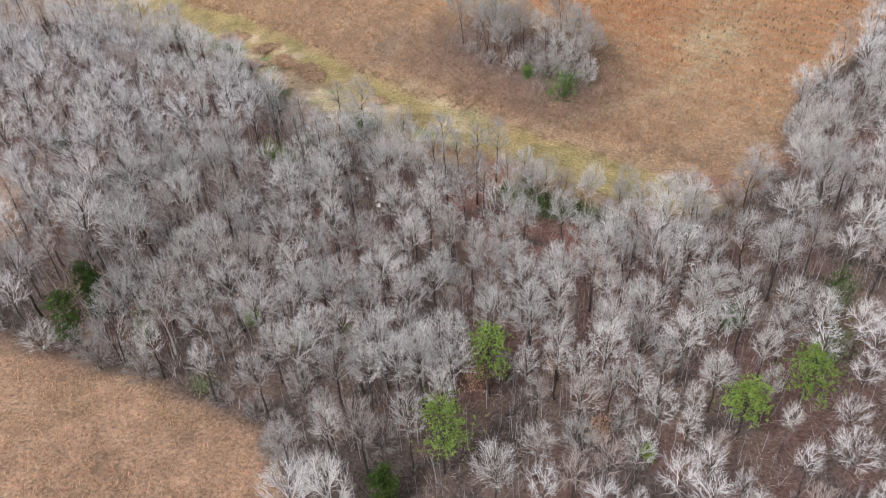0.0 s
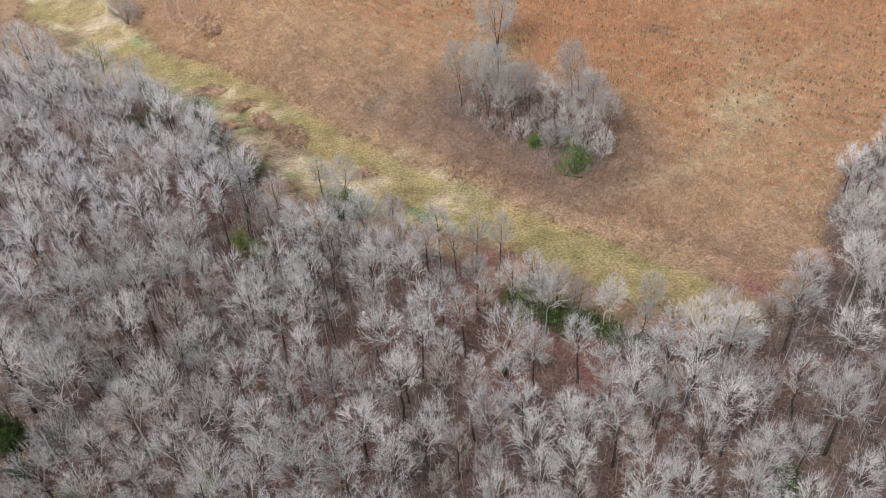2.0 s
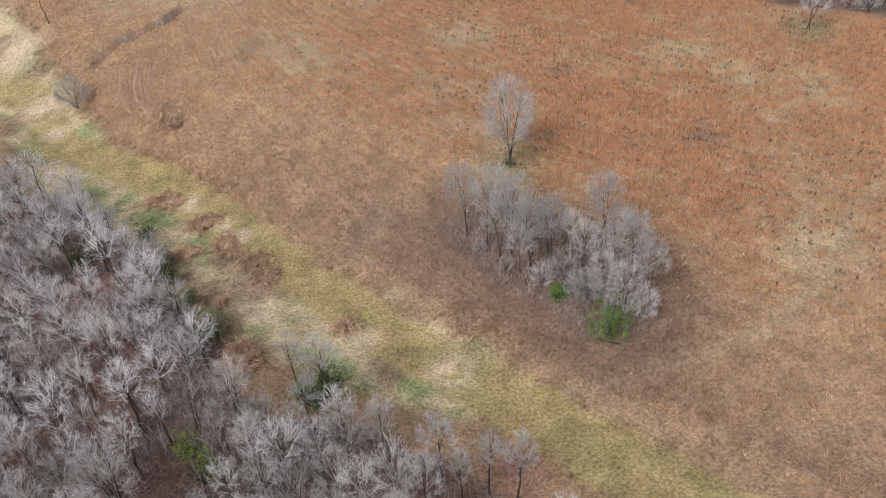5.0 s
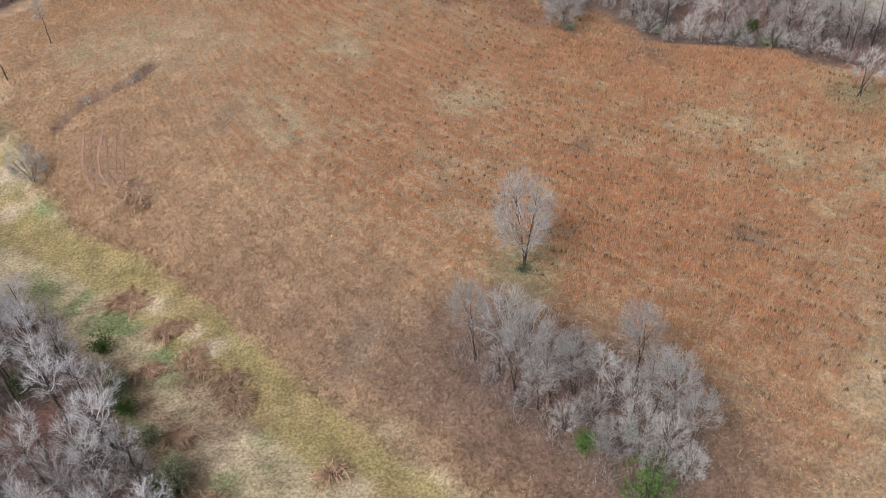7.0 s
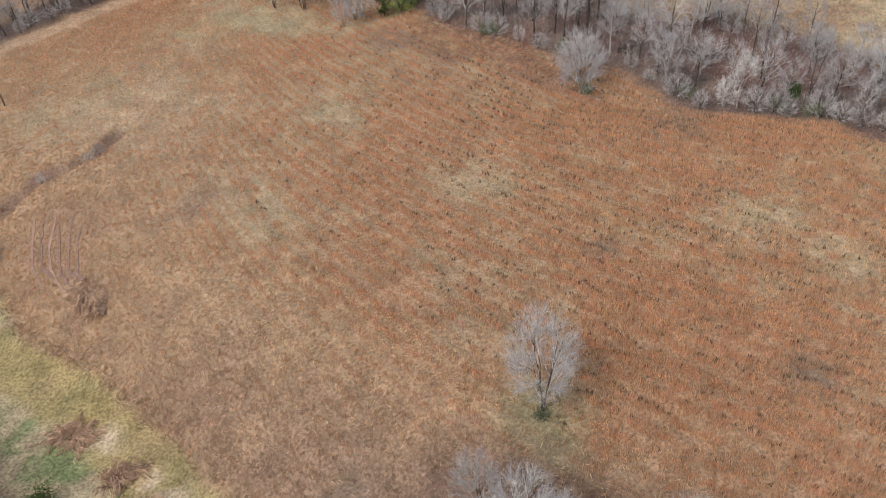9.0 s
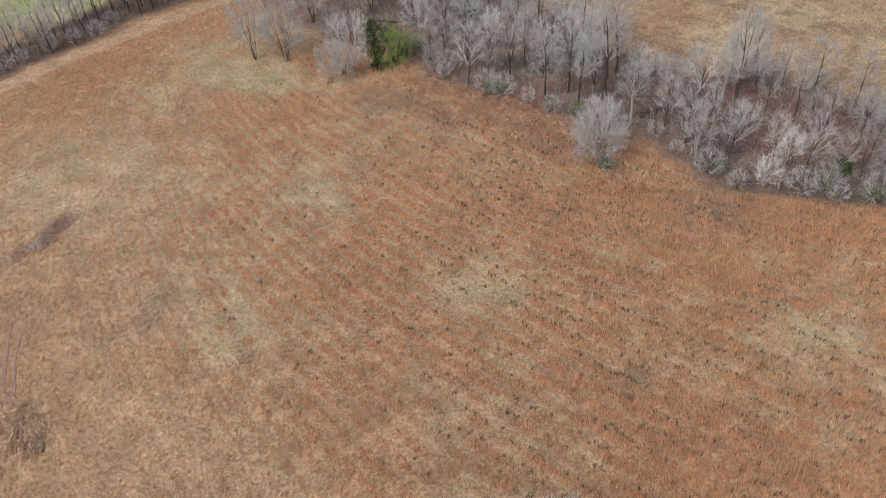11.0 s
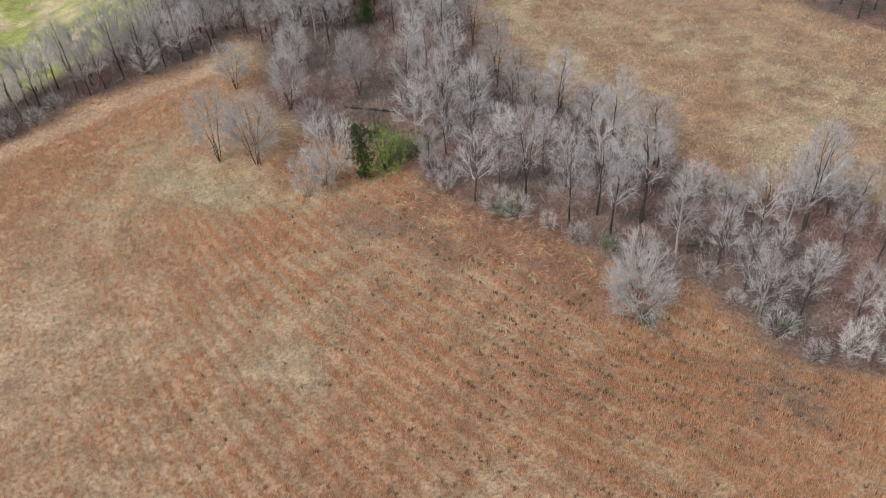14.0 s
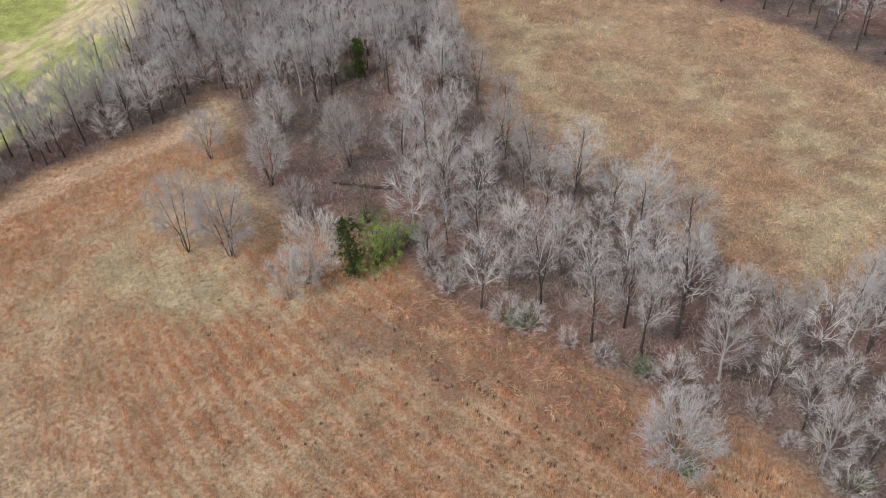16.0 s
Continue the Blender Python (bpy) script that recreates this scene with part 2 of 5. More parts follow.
ROW_X = np.arange(-85.0, 85.0, 0.05)
ROW_SLOPE = np.tan(np.radians(np.interp(ROW_X, [-60, -40, -28, -18, 0, 20, 40, 70], [-76, -70, -56, -48, -43, -36, -32, -28])))
ROW_Y = np.cumsum(ROW_SLOPE) * 0.05
ROW_Y -= np.interp(0, ROW_X, ROW_Y)
ROW_S = np.cumsum(np.sqrt(1 + ROW_SLOPE**2)) * 0.05
FURROWS = [[(-53.0 + 1.3 * k + 0.3 * (k % 3), 166.6 - 0.4 * k - 1.5 * (k % 2)), (-52.3 + 1.3 * k, 162.5 - 0.4 * k), (-51.2 + 1.3 * k, 158.8 - 0.5 * k), (-48.8 + 1.3 * k, 155.4 - 0.3 * k + 1.4 * (k % 3 == 1))] for k in range(6)]

# base colours
ORANGE, RUST, TAN, STRAW = (0.388, 0.222, 0.134), (0.275, 0.18, 0.128), (0.37, 0.25, 0.162), (0.42, 0.335, 0.225)
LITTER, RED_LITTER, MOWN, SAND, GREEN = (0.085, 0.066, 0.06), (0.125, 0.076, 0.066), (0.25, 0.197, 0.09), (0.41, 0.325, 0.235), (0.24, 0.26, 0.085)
PINK = (0.43, 0.28, 0.195)


def zones(x, y):
    """At places in the plan: colour of the soil, with shade under tall growth in it, and of its cover, the cover's
    height, and how closely it stands.
    """
    x, y = np.asarray(x, float), np.asarray(y, float)
    rough = 2.2 * (cloud(x, y, 4.0, 11) - 0.5)
    soil, cover = np.zeros((*x.shape, 3)), np.zeros((*x.shape, 3))
    tall, close = np.zeros(x.shape), np.zeros(x.shape)

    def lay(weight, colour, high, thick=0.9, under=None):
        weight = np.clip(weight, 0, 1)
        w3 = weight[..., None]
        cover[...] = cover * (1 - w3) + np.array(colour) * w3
        # soil under tall growth is darkened: shade between tussocks put into its colour
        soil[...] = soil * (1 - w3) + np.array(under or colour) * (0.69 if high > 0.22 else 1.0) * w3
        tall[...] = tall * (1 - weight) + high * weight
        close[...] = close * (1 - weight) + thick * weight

    lay(np.ones(x.shape), TAN, 0.5)
    # the big field: orange tussocks over straw in its middle, paler and browner to the sides
    c1, c2 = cloud(x, y, 22, 21), cloud(x, y, 7, 31)
    across = 0.615 * x + 0.788 * (y - 108.9)
    core = smooth(10, 27, across + 5 * rough) * smooth(-64, -30, x + 0.25 * (y - 150) + 4 * rough)
    west = smooth(-12, -36, x + 0.2 * (y - 150) + 4 * rough) * smooth(10, 24, across) * (1 - 0.75 * smooth(188, 212, y))
    lay(core * (0.82 + 0.18 * smooth(0.3, 0.55, c1)), ORANGE, 0.72, 0.98, (0.38, 0.234, 0.147))
    thin = smooth(0.5, 0.68, 0.5 * c2 + 0.5 * cloud(x, y, 16, 35) + 0.06 * smooth(140, 175, y))
    lay(core * thin * smooth(0.36, 0.56, cloud(x, y, 1.8, 36)) * 0.5, STRAW, 0.5, 0.75, STRAW)
    lay(west * (0.3 + 0.5 * smooth(0.4, 0.6, cloud(x, y, 12, 41))), (0.47, 0.36, 0.25), 0.35, 0.7)
    lay(west * smooth(0.42, 0.58, cloud(x, y, 14, 47)) * 0.6, ORANGE, 0.5, 0.9, TAN)
    # brown weeds along the valley's far side
    lay(smooth(1.5, 4, across + rough) * smooth(20, 7, across + 4 * rough - 0.12 * x) * smooth(-42, -20, x) * 0.8, RUST, 0.6, 0.9)
    lay(smooth(0.5, 0.66, c2) * smooth(2, 6, across) * smooth(34, 16, across) * 0.5, TAN, 0.5)
    lay(smooth(26, 38, x - 0.2 * (y - 110) + 3 * rough) * smooth(145, 120, y) * smooth(85, 98, y + rough) * 0.6, TAN, 0.45)
    lay(spots(x, y, TAN_SPOTS) * 0.9, (0.34, 0.245, 0.165), 0.3, 0.8)
    lay(spots(x, y, PALE_SPOTS) * smooth(0.36, 0.55, cloud(x, y, 1.7, 37)) * 0.78, STRAW, 0.4, 0.7)
    lay(spots(x, y, GREEN_SPOTS) * smooth(0.2, 0.45, cloud(x, y, 2.0, 43)) * 0.75, (0.185, 0.175, 0.105), 0.2, 0.8)
    lay(spots(x, y, DARK_SPOTS) * smooth(0.3, 0.55, cloud(x, y, 1.8, 39)) * 0.7, (0.22, 0.165, 0.13), 0.35, 0.8)
    lay(spots(x, y, [(-33.0, 212.5, 7), (-27.0, 208.5, 5)]) * smooth(0.3, 0.5, cloud(x, y, 2.0, 44)) * 0.7, (0.40, 0.34, 0.22), 0.3, 0.8)
    lay(spots(x, y, [(-48.8, 160.8, 6.5)]) * 0.6, (0.37, 0.232, 0.145), 0.42, 0.98, (0.3, 0.19, 0.13))
    # the strip of thin grass and soil between lane and woods, and the lane itself
    lay(smooth(6.5, 3.5, near_line(x, y, VERGE) + 1.8 * rough), (0.25, 0.24, 0.135), 0.14)
    lay(smooth(0.5, 0.6, cloud(x, y, 7, 53)) * smooth(7.5, 4.0, near_line(x, y, VERGE) + rough) * 0.8, (0.175, 0.215, 0.10), 0.14)
    lay(smooth(0.42, 0.56, cloud(x, y, 5, 51)) * smooth(7.5, 4.0, near_line(x, y, VERGE) + rough) * 0.85, STRAW, 0.12)
    lay(smooth(0.54, 0.64, cloud(x, y, 6, 55)) * smooth(7.5, 4.0, near_line(x, y, VERGE) + rough) * 0.7, RUST, 0.3)
    lane = smooth(3.6, 2.5, near_line(x, y, LANE) + 0.7 * rough - 0.7 * smooth(-10, 10, x))
    lay(lane * 0.9, MOWN, 0.1)
    lay(lane * smooth(0.45, 0.6, cloud(x, y, 2.4, 57)) * 0.5, (0.30, 0.225, 0.125), 0.1)
    lay(lane * smooth(0.5, 0.62, cloud(x, y, 5, 58)) * 0.5, (0.225, 0.195, 0.09), 0.1)
    lay(spots(x, y, SOIL_SPOTS) * smooth(0.25, 0.5, cloud(x, y, 1.6, 59)), SAND, 0.02)
    lay(smooth(1.1, 0.5, near_line(x, y, TRACK) + 0.6 * rough) * 0.4, STRAW, 0.25)
    # a pale worn strip under the far trees
    lay(smooth(2.8, 1.3, near_line(x, y, STRIP) + 0.6 * rough) * 0.7, (0.37, 0.26, 0.18), 0.12)
    # a washed-out gully
    lay(smooth(1.7, 0.6, near_line(x, y, GULLY) + 1.0 * rough) * 0.85, (0.17, 0.108, 0.085), 0.2, 0.6)
    # field on the near side
    near = smooth(-30, -45, across)
    lay(near, PINK, 0.3)
    lay(near * smooth(0.5, 0.62, cloud(x, y, 5, 61)) * 0.5, TAN, 0.3)
    # beyond the far hedgerow, and the green meadow
    beyond = smooth(-2, 2, inside(x, y, BEYOND))
    lay(beyond, (0.38, 0.27, 0.18), 0.4)
    lay(beyond * smooth(0.5, 0.64, cloud(x, y, 13, 71)) * 0.55, (0.36, 0.215, 0.13), 0.5)
    lay(beyond * smooth(0.42, 0.6, cloud(x, y, 7, 75)) * 0.7, (0.43, 0.35, 0.235), 0.4)
    lay(beyond * smooth(0.56, 0.64, cloud(x, y, 3.0, 77)) * 0.6, RUST, 0.4)
    lay(beyond * smooth(6, 1, inside(x, y, BEYOND) + 3 * rough) * 0.5, (0.25, 0.15, 0.105), 0.4)
    lay(smooth(-1, 3, inside(x, y, MEADOW)), GREEN, 0.08)
    lay(smooth(-1, 3, inside(x, y, MEADOW)) * smooth(0.5, 0.62, cloud(x, y, 12, 81)) * 0.8, STRAW, 0.1)
    # leaf litter under trees, its colours also lowered to deepen weak shade there
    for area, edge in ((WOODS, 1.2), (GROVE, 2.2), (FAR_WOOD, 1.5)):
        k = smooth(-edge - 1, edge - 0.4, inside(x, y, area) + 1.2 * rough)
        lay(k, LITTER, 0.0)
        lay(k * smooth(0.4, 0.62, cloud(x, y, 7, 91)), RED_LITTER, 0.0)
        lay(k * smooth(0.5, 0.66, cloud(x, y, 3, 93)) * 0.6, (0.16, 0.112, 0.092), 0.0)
    lay(spots(x, y, CLEARINGS) * smooth(0.25, 0.5, cloud(x, y, 3, 95)) * 0.8, (0.20, 0.10, 0.082), 0.0)
    lay(smooth(-9, -1, inside(x, y, HOLLOW) + 2 * rough) * smooth(0.38, 0.6, cloud(x, y, 6, 97)) * 0.8, (0.235, 0.135, 0.10), 0.3)
    # darker brown ground round the clump, darkest inside its outline
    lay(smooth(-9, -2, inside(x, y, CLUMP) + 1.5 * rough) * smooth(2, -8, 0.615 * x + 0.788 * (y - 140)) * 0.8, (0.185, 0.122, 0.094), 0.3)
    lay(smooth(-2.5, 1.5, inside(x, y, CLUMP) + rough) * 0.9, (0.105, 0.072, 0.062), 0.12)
    return soil, cover, tall, close


STRIP = [(-90, 188), (-66.0, 212.5), (-52.5, 226.5), (-44.0, 234.5), (-36.0, 240.0)]
CLEARINGS = [(-43.7, 116.3, 4.0), (11.0, 73.5, 5.0), (3.0, 72.5, 4.0), (*(1.3, 83.3), 5.0), (*(4.6, 92.2), 3.5), (*(6.6, 76.1), 4.0), (*(22.0, 77.7), 4.0), (*(31.1, 84.2), 3.5)]
HOLLOW = [(-5.9, 214.0), (-1.8, 206.2), (4.1, 203.2), (11.5, 198.0), (13.9, 193.8), (8.7, 195.6), (1.2, 198.4), (-4.6, 205.2)]
BEYOND = [(2.1, 264.5), (3.9, 247.8), (6.3, 236.7), (12.6, 229.2), (18.5, 224.4), (25.6, 214.4), (31.9, 206.3), (60, 188), (110, 178), (130, 210), (61.3, 255.0), (52.2, 268.5), (41.4, 277.9), (30, 300), (0, 300)]
MEADOW = [(-59.0, 236.8), (-53.7, 244.9), (-49.4, 254.1), (-49.0, 266.1), (-51.9, 282.8), (-60, 300), (-160, 330), (-160, 215), (-73.1, 229.8)]
TAN_SPOTS = [(*(-31.8, 243.7), 7), (*(-23.1, 224.3), 6), (*(-20.3, 239.1), 6)]
PALE_SPOTS = [(*(-33.5, 213.7), 6), (*(-26.6, 210.3), 5), (*(-39.8, 216.6), 4), (*(33.7, 157.8), 5.5), (*(38.5, 149.3), 4), (*(2.1, 166.3), 6), (*(-16.1, 182.0), 6), (*(-32.9, 214.8), 6), (*(-35.0, 216.3), 7), (*(-28.9, 211.5), 7), (*(-34.7, 243.0), 6), (*(-28.0, 228.1), 6), (*(-33.1, 221.0), 5), (*(-43.3, 206.5), 4), (*(-51.0, 191.7), 6), (*(-25.4, 166.1), 5), (*(-56.9, 185.1), 7), (*(-23.0, 160.9), 5), (*(47.1, 144.7), 6), (*(37.7, 114.9), 6), (*(-18.3, 207.5), 3), (*(-8.2, 115.1), 3)]
GREEN_SPOTS = [(*(6.2, 131.8), 4.2), (*(52.3, 161.6), 4.5), (*(6.7, 128.3), 3)]
DARK_SPOTS = [(*(-31.5, 164.2), 2.6), (*(14.9, 152.5), 2.0), (*(30.6, 134.4), 2.6), (*(-7.9, 190.8), 1.8), (*(27.4, 177.7), 5), (*(-9.9, 202.5), 4), (*(-42.3, 153.2), 2.6), (*(-11.6, 125.6), 4), (*(29.0, 176.7), 4)]
SOIL_SPOTS = [(*(-36.8, 135.5), 2.0), (*(-28.4, 128.8), 1.8), (*(-30.8, 131.1), 1.2), (*(-1.4, 104.8), 2.6), (*(-11.2, 110.0), 1.8), (*(-23.7, 114.2), 2.6), (*(-74.3, 176.2), 5), (*(-65.2, 162.3), 4), (*(-61.1, 154.9), 2), (*(-10.8, 110.6), 1.3), (*(1.7, 196.4), 0.7)]
# ---------------------------------------------------------------- the ground, one sheet to the horizon
def ground():
    far = np.array([120, 180, 300, 600, 1200, 3000.0])
    xs = np.concatenate([-100 - far[::-1], np.arange(-100, 104, 0.8), 104 + far])
    ys = np.concatenate([-far[::-1], np.arange(0, 312, 0.8), 312 + far])
    gx, gy = np.meshgrid(xs, ys)
    gz = height(gx, gy) + 0.5 * (cloud(gx, gy, 5, 7) - 0.5) - 0.9 * smooth(1.2, 0.3, near_line(gx, gy, GULLY))
    n, m = gx.shape
    ids = np.arange(n * m).reshape(n, m)
    quads = np.stack([ids[:-1, :-1], ids[:-1, 1:], ids[1:, 1:], ids[1:, :-1]], -1).reshape(-1, 4)
    me = bpy.data.meshes.new("ground")
    me.from_pydata(np.stack([gx, gy, gz], -1).reshape(-1, 3).tolist(), [], quads.tolist())
    me.shade_smooth()
    me.materials.append(M_GROUND)
    rgba = np.ones((n * m, 4), np.float32)
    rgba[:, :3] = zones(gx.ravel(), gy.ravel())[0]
    me.attributes.new("colour", "FLOAT_COLOR", "POINT").data.foreach_set("color", rgba.ravel())
    return tagged(new("ground", me), "dry autumn fields, mown lane and leaf-strewn woodland floor", "ground", kind="structure")


ground()


def floor_at(x, y):
    """Height of the sheet itself, with its small bumps."""
    return height(x, y) + 0.5 * (cloud(x, y, 5, 7) - 0.5) - 0.9 * smooth(1.2, 0.3, near_line(np.asarray(x, float), np.asarray(y, float), GULLY))


# ---------------------------------------------------------------- bare trees
def unit(v):
    return v / (np.linalg.norm(v, axis=-1, keepdims=True) + 1e-9)


def slivers(p, q, width, rng):
    """Thin tapering triangles from p to q."""
    side = unit(np.cross(q - p, rng.normal(size=p.shape))) * np.reshape(width, (-1, 1)) / 2
    return np.stack([p - side, p + side, q], 1)


def tube_triangles(points, radii, sides):
    """A tapered limb as loose triangles."""
    points = np.array(points)
    axis = unit(np.gradient(points, axis=0))
    u = unit(np.cross(axis, np.where(np.abs(axis[:, 2:]) > 0.8, (0.3, 0.95, 0.1), (0, 0, 1.0))))
    w = np.cross(axis, u)
    t = np.arange(sides) * 2 * np.pi / sides
    ring = points[:, None] + np.array(radii)[:, None, None] * (np.cos(t)[:, None] * u[:, None] + np.sin(t)[:, None] * w[:, None])
    nxt = np.roll(ring, -1, 1)
    a, b, c, d = ring[:-1], nxt[:-1], nxt[1:], ring[1:]
    return np.concatenate([np.stack([a, b, c], 2).reshape(-1, 3, 3), np.stack([a, c, d], 2).reshape(-1, 3, 3)])


STYLES = {  # stems and their lean, height where limbs begin, limbs, branches, middle and half height of the crown, how low its skin reaches (-1 to 1), trunk's radius; all heights to the tree's height
    "spreading": (1, 0.05, 0.4, 9, 70, 0.69, 0.31, -0.3, 0.013),
    "round": (1, 0.06, 0.24, 12, 84, 0.58, 0.42, -0.6, 0.0115),
    "slim": (1, 0.05, 0.4, 10, 58, 0.71, 0.29, -0.7, 0.0105),
    "tall": (1, 0.05, 0.32, 12, 66, 0.67, 0.33, -0.75, 0.0115),
    "twin": (2, 0.22, 0.24, 12, 84, 0.6, 0.4, -0.6, 0.0105),
    "lone": (4, 0.3, 0.12, 22, 180, 0.57, 0.43, -0.75, 0.0075),
    "copse": (2, 0.2, 0.3, 14, 110, 0.66, 0.34, -0.5, 0.009),
    "bushy": (10, 0.5, 0.06, 20, 120, 0.5, 0.5, -0.7, 0.0055),
}


def curve(p, c, q, steps):
    """Paths from p to q that bend by way of c: n x (steps + 1) x 3."""
    u = np.linspace(0, 1, steps + 1)[None, :, None]
    return p[:, None] * (1 - u) ** 2 + c[:, None] * 2 * u * (1 - u) + q[:, None] * u * u


def along(paths, which, f):
    """Places and directions at the fraction f of the paths named."""
    v = np.clip(f, 0, 0.999) * (paths.shape[1] - 1)
    k = v.astype(int)
    a, b = paths[which, k], paths[which, k + 1]
    return a + (b - a) * (v - k)[:, None], unit(b - a)


def skin(count, low, rng):
    """Directions spread evenly over a ball from low to its top."""
    z = low + (0.985 - low) * (np.arange(count) + rng.uniform(0.1, 0.9, count)) / count
    a = rng.uniform(0, 6.28) + np.arange(count) * 2.39996 + rng.normal(size=count) * 0.25
    r = np.sqrt(np.maximum(0, 1 - z * z))
    return np.column_stack([r * np.cos(a), r * np.sin(a), z])


def bare_tree(seed, tall, wide, style, twigs=1600, fine=1.0):
    """A leafless tree as triangles: limbs fan out to a domed crown, divide into branches and twigs, and end in a haze of spray. Gives dark wood, pale wood, spray."""
    rng = np.random.RandomState(seed)
    stems, lean, low, n1, n2, middle, half, under, girth = STYLES[style]
    egg = np.array([wide / 2 * rng.uniform(0.9, 1.12), wide / 2 * rng.uniform(0.9, 1.12), half * tall])
    heart = np.array([*rng.normal(size=2) * 0.05 * wide, middle * tall])
    bumps = unit(rng.normal(size=(7, 3)))

    def shell(way):
        """How far the crown reaches that way: lobes and hollows, no smooth egg."""
        return 0.86 + 0.2 * np.max(np.clip(way @ bumps.T, 0, 1) ** 4, 1)

    # stems
    spin = rng.uniform(0, 6.28) + np.arange(stems) * 6.28 / stems + rng.normal(size=stems) * 0.3
    out = lean * rng.uniform(0.35, 1.0, stems) * (0.62 * tall if stems < 9 else wide)
    foot = np.column_stack([rng.normal(size=(stems, 2)) * 0.012 * tall * (stems > 1), np.full(stems, -0.25)])
    top = np.column_stack([np.cos(spin) * out, np.sin(spin) * out, tall * rng.uniform(0.74, 0.86, stems)]) + (*heart[:2], 0)
    stem = curve(foot, (foot + top) / 2 - (top - foot) * (0.12, 0.12, 0) + rng.normal(size=(stems, 3)) * 0.02 * tall, top, 6)
    stem[:, 1:-1] += rng.normal(size=(stems, 5, 3)) * (0.006 * tall, 0.006 * tall, 0)
    # limbs to the crown
    way1 = skin(n1, under, rng)
    tip1 = heart + way1 * egg * (shell(way1) * rng.uniform(0.72, 0.88, n1))[:, None]
    near = np.array([np.argmin(((stem[:, 3] - t) ** 2).sum(1)) for t in tip1])
    rad = np.hypot(tip1[:, 0] - heart[0], tip1[:, 1] - heart[1])
    start_z = np.clip(tip1[:, 2] - rad * rng.uniform(0.7, 1.3, n1) - 0.1 * tall, low * tall * rng.uniform(0.95, 1.35, n1), 0.66 * tall)
    p1, a1 = along(stem, near, (start_z + 0.25) / (stem[near, -1, 2] + 0.25))
    gap = np.linalg.norm(tip1 - p1, axis=1)[:, None]
    limb = curve(p1, p1 + (unit(tip1 - p1) * 0.75 + a1 * 0.2 + (0, 0, 0.05)) * gap * 0.5 + rng.normal(size=(n1, 3)) * 0.06 * gap, tip1, 4)
    limb[:, 1:-1] += rng.normal(size=(n1, 3, 3)) * 0.022 * gap[:, None]
    # branches, each to its own place on the crown's skin
    way2 = skin(n2, under - 0.08, rng)
    tip2 = heart + way2 * egg * (shell(way2) * rng.uniform(0.7, 1.0, n2))[:, None]
    axes = np.concatenate([limb, stem[:, [2, 3, 4, 5, 6]]])
    w2 = np.array([np.argmin(((axes[:, 2:] - t) ** 2).sum(2).min(1)) for t in tip2])
    p2, a2 = along(axes, w2, rng.uniform(0.3, 0.85, n2))
    g2 = np.linalg.norm(tip2 - p2, axis=1)[:, None]
    branch = curve(p2, p2 + (a2 * 0.5 + unit(tip2 - p2) * 0.5) * g2 * 0.5 + rng.normal(size=(n2, 3)) * 0.07 * g2, tip2, 3)
    # twigs fan off the branches, the spray off the twigs, all outward from the fork
    fork = np.array([heart[0], heart[1], max(low * tall, heart[2] - 0.9 * egg[2])])
    m3 = 6
    n3 = n2 * m3
    w3 = np.repeat(np.arange(n2), m3)
    p3, a3 = along(branch, w3, np.tile((np.arange(m3) + 0.6) / m3, n2) * 0.8 + 0.2 * rng.uniform(0, 1, n3))
    d3 = unit(a3 * 0.5 + unit(p3 - fork) * 0.55 + rng.normal(size=(n3, 3)) * 0.42)
    l3 = (0.1 * wide + 0.04 * tall) * rng.uniform(0.6, 1.35, n3)
    q3 = p3 + d3 * l3[:, None]
    far = np.linalg.norm((q3 - heart) / egg, axis=1)
    q3 = p3 + (q3 - p3) * np.where(far > 1.05, 0.5, 1)[:, None]
    twig = curve(p3, (p3 + q3) / 2 + rng.normal(size=(n3, 3)) * 0.1 * l3[:, None], q3, 2)
    w4 = np.arange(twigs) % n3
    p4, a4 = along(twig, w4, rng.uniform(0.1, 1.0, twigs))
    d4 = unit(a4 * 0.45 + unit(p4 - fork) * 0.6 + rng.normal(size=(twigs, 3)) * 0.38)
    q4 = p4 + d4 * ((0.055 * wide + 0.025 * tall) * rng.uniform(0.5, 1.2, twigs))[:, None]
    # wood
    r0 = girth * tall
    dark = [tube_triangles(q, r0 * (1.25 if stems == 1 else 0.9) * (1 - 0.82 * np.linspace(0, 1, 7)), 5 if stems < 4 else 3) for q in stem]
    pale = []
    for q in limb:
        rl = r0 * rng.uniform(0.2, 0.32) + 0.006
        (dark if rng.rand() < 0.4 else pale).append(tube_triangles(q, rl * (1 - 0.7 * np.linspace(0, 1, 5)), 3))
    thick = 0.042 * fine * rng.uniform(0.75, 1.25, n2)
    for k in range(3):
        pale.append(slivers(branch[:, k] + (0.25 * (branch[:, k - 1] - branch[:, k]) if k else 0), branch[:, k + 1], thick * (1 - 0.2 * k), rng))
    pale += [slivers(twig[:, 0], twig[:, 1], np.full(n3, 0.03 * fine), rng), slivers(twig[:, 1] + 0.2 * (twig[:, 0] - twig[:, 1]), twig[:, 2], np.full(n3, 0.022 * fine), rng)]
    spray = slivers(p4, q4, rng.uniform(0.011, 0.021, twigs) * fine, rng)
    return np.concatenate(dark), np.concatenate(pale), spray


KINDS = {}


def crown_mesh(pale, spray, twig):
    me = triangles("crown", np.concatenate([pale, spray]), twig)
    me.materials.append(M_LIMB)
    me.polygons.foreach_set("material_index", np.repeat(np.array([1, 0], np.int32), [len(pale), len(spray)]))
    return me


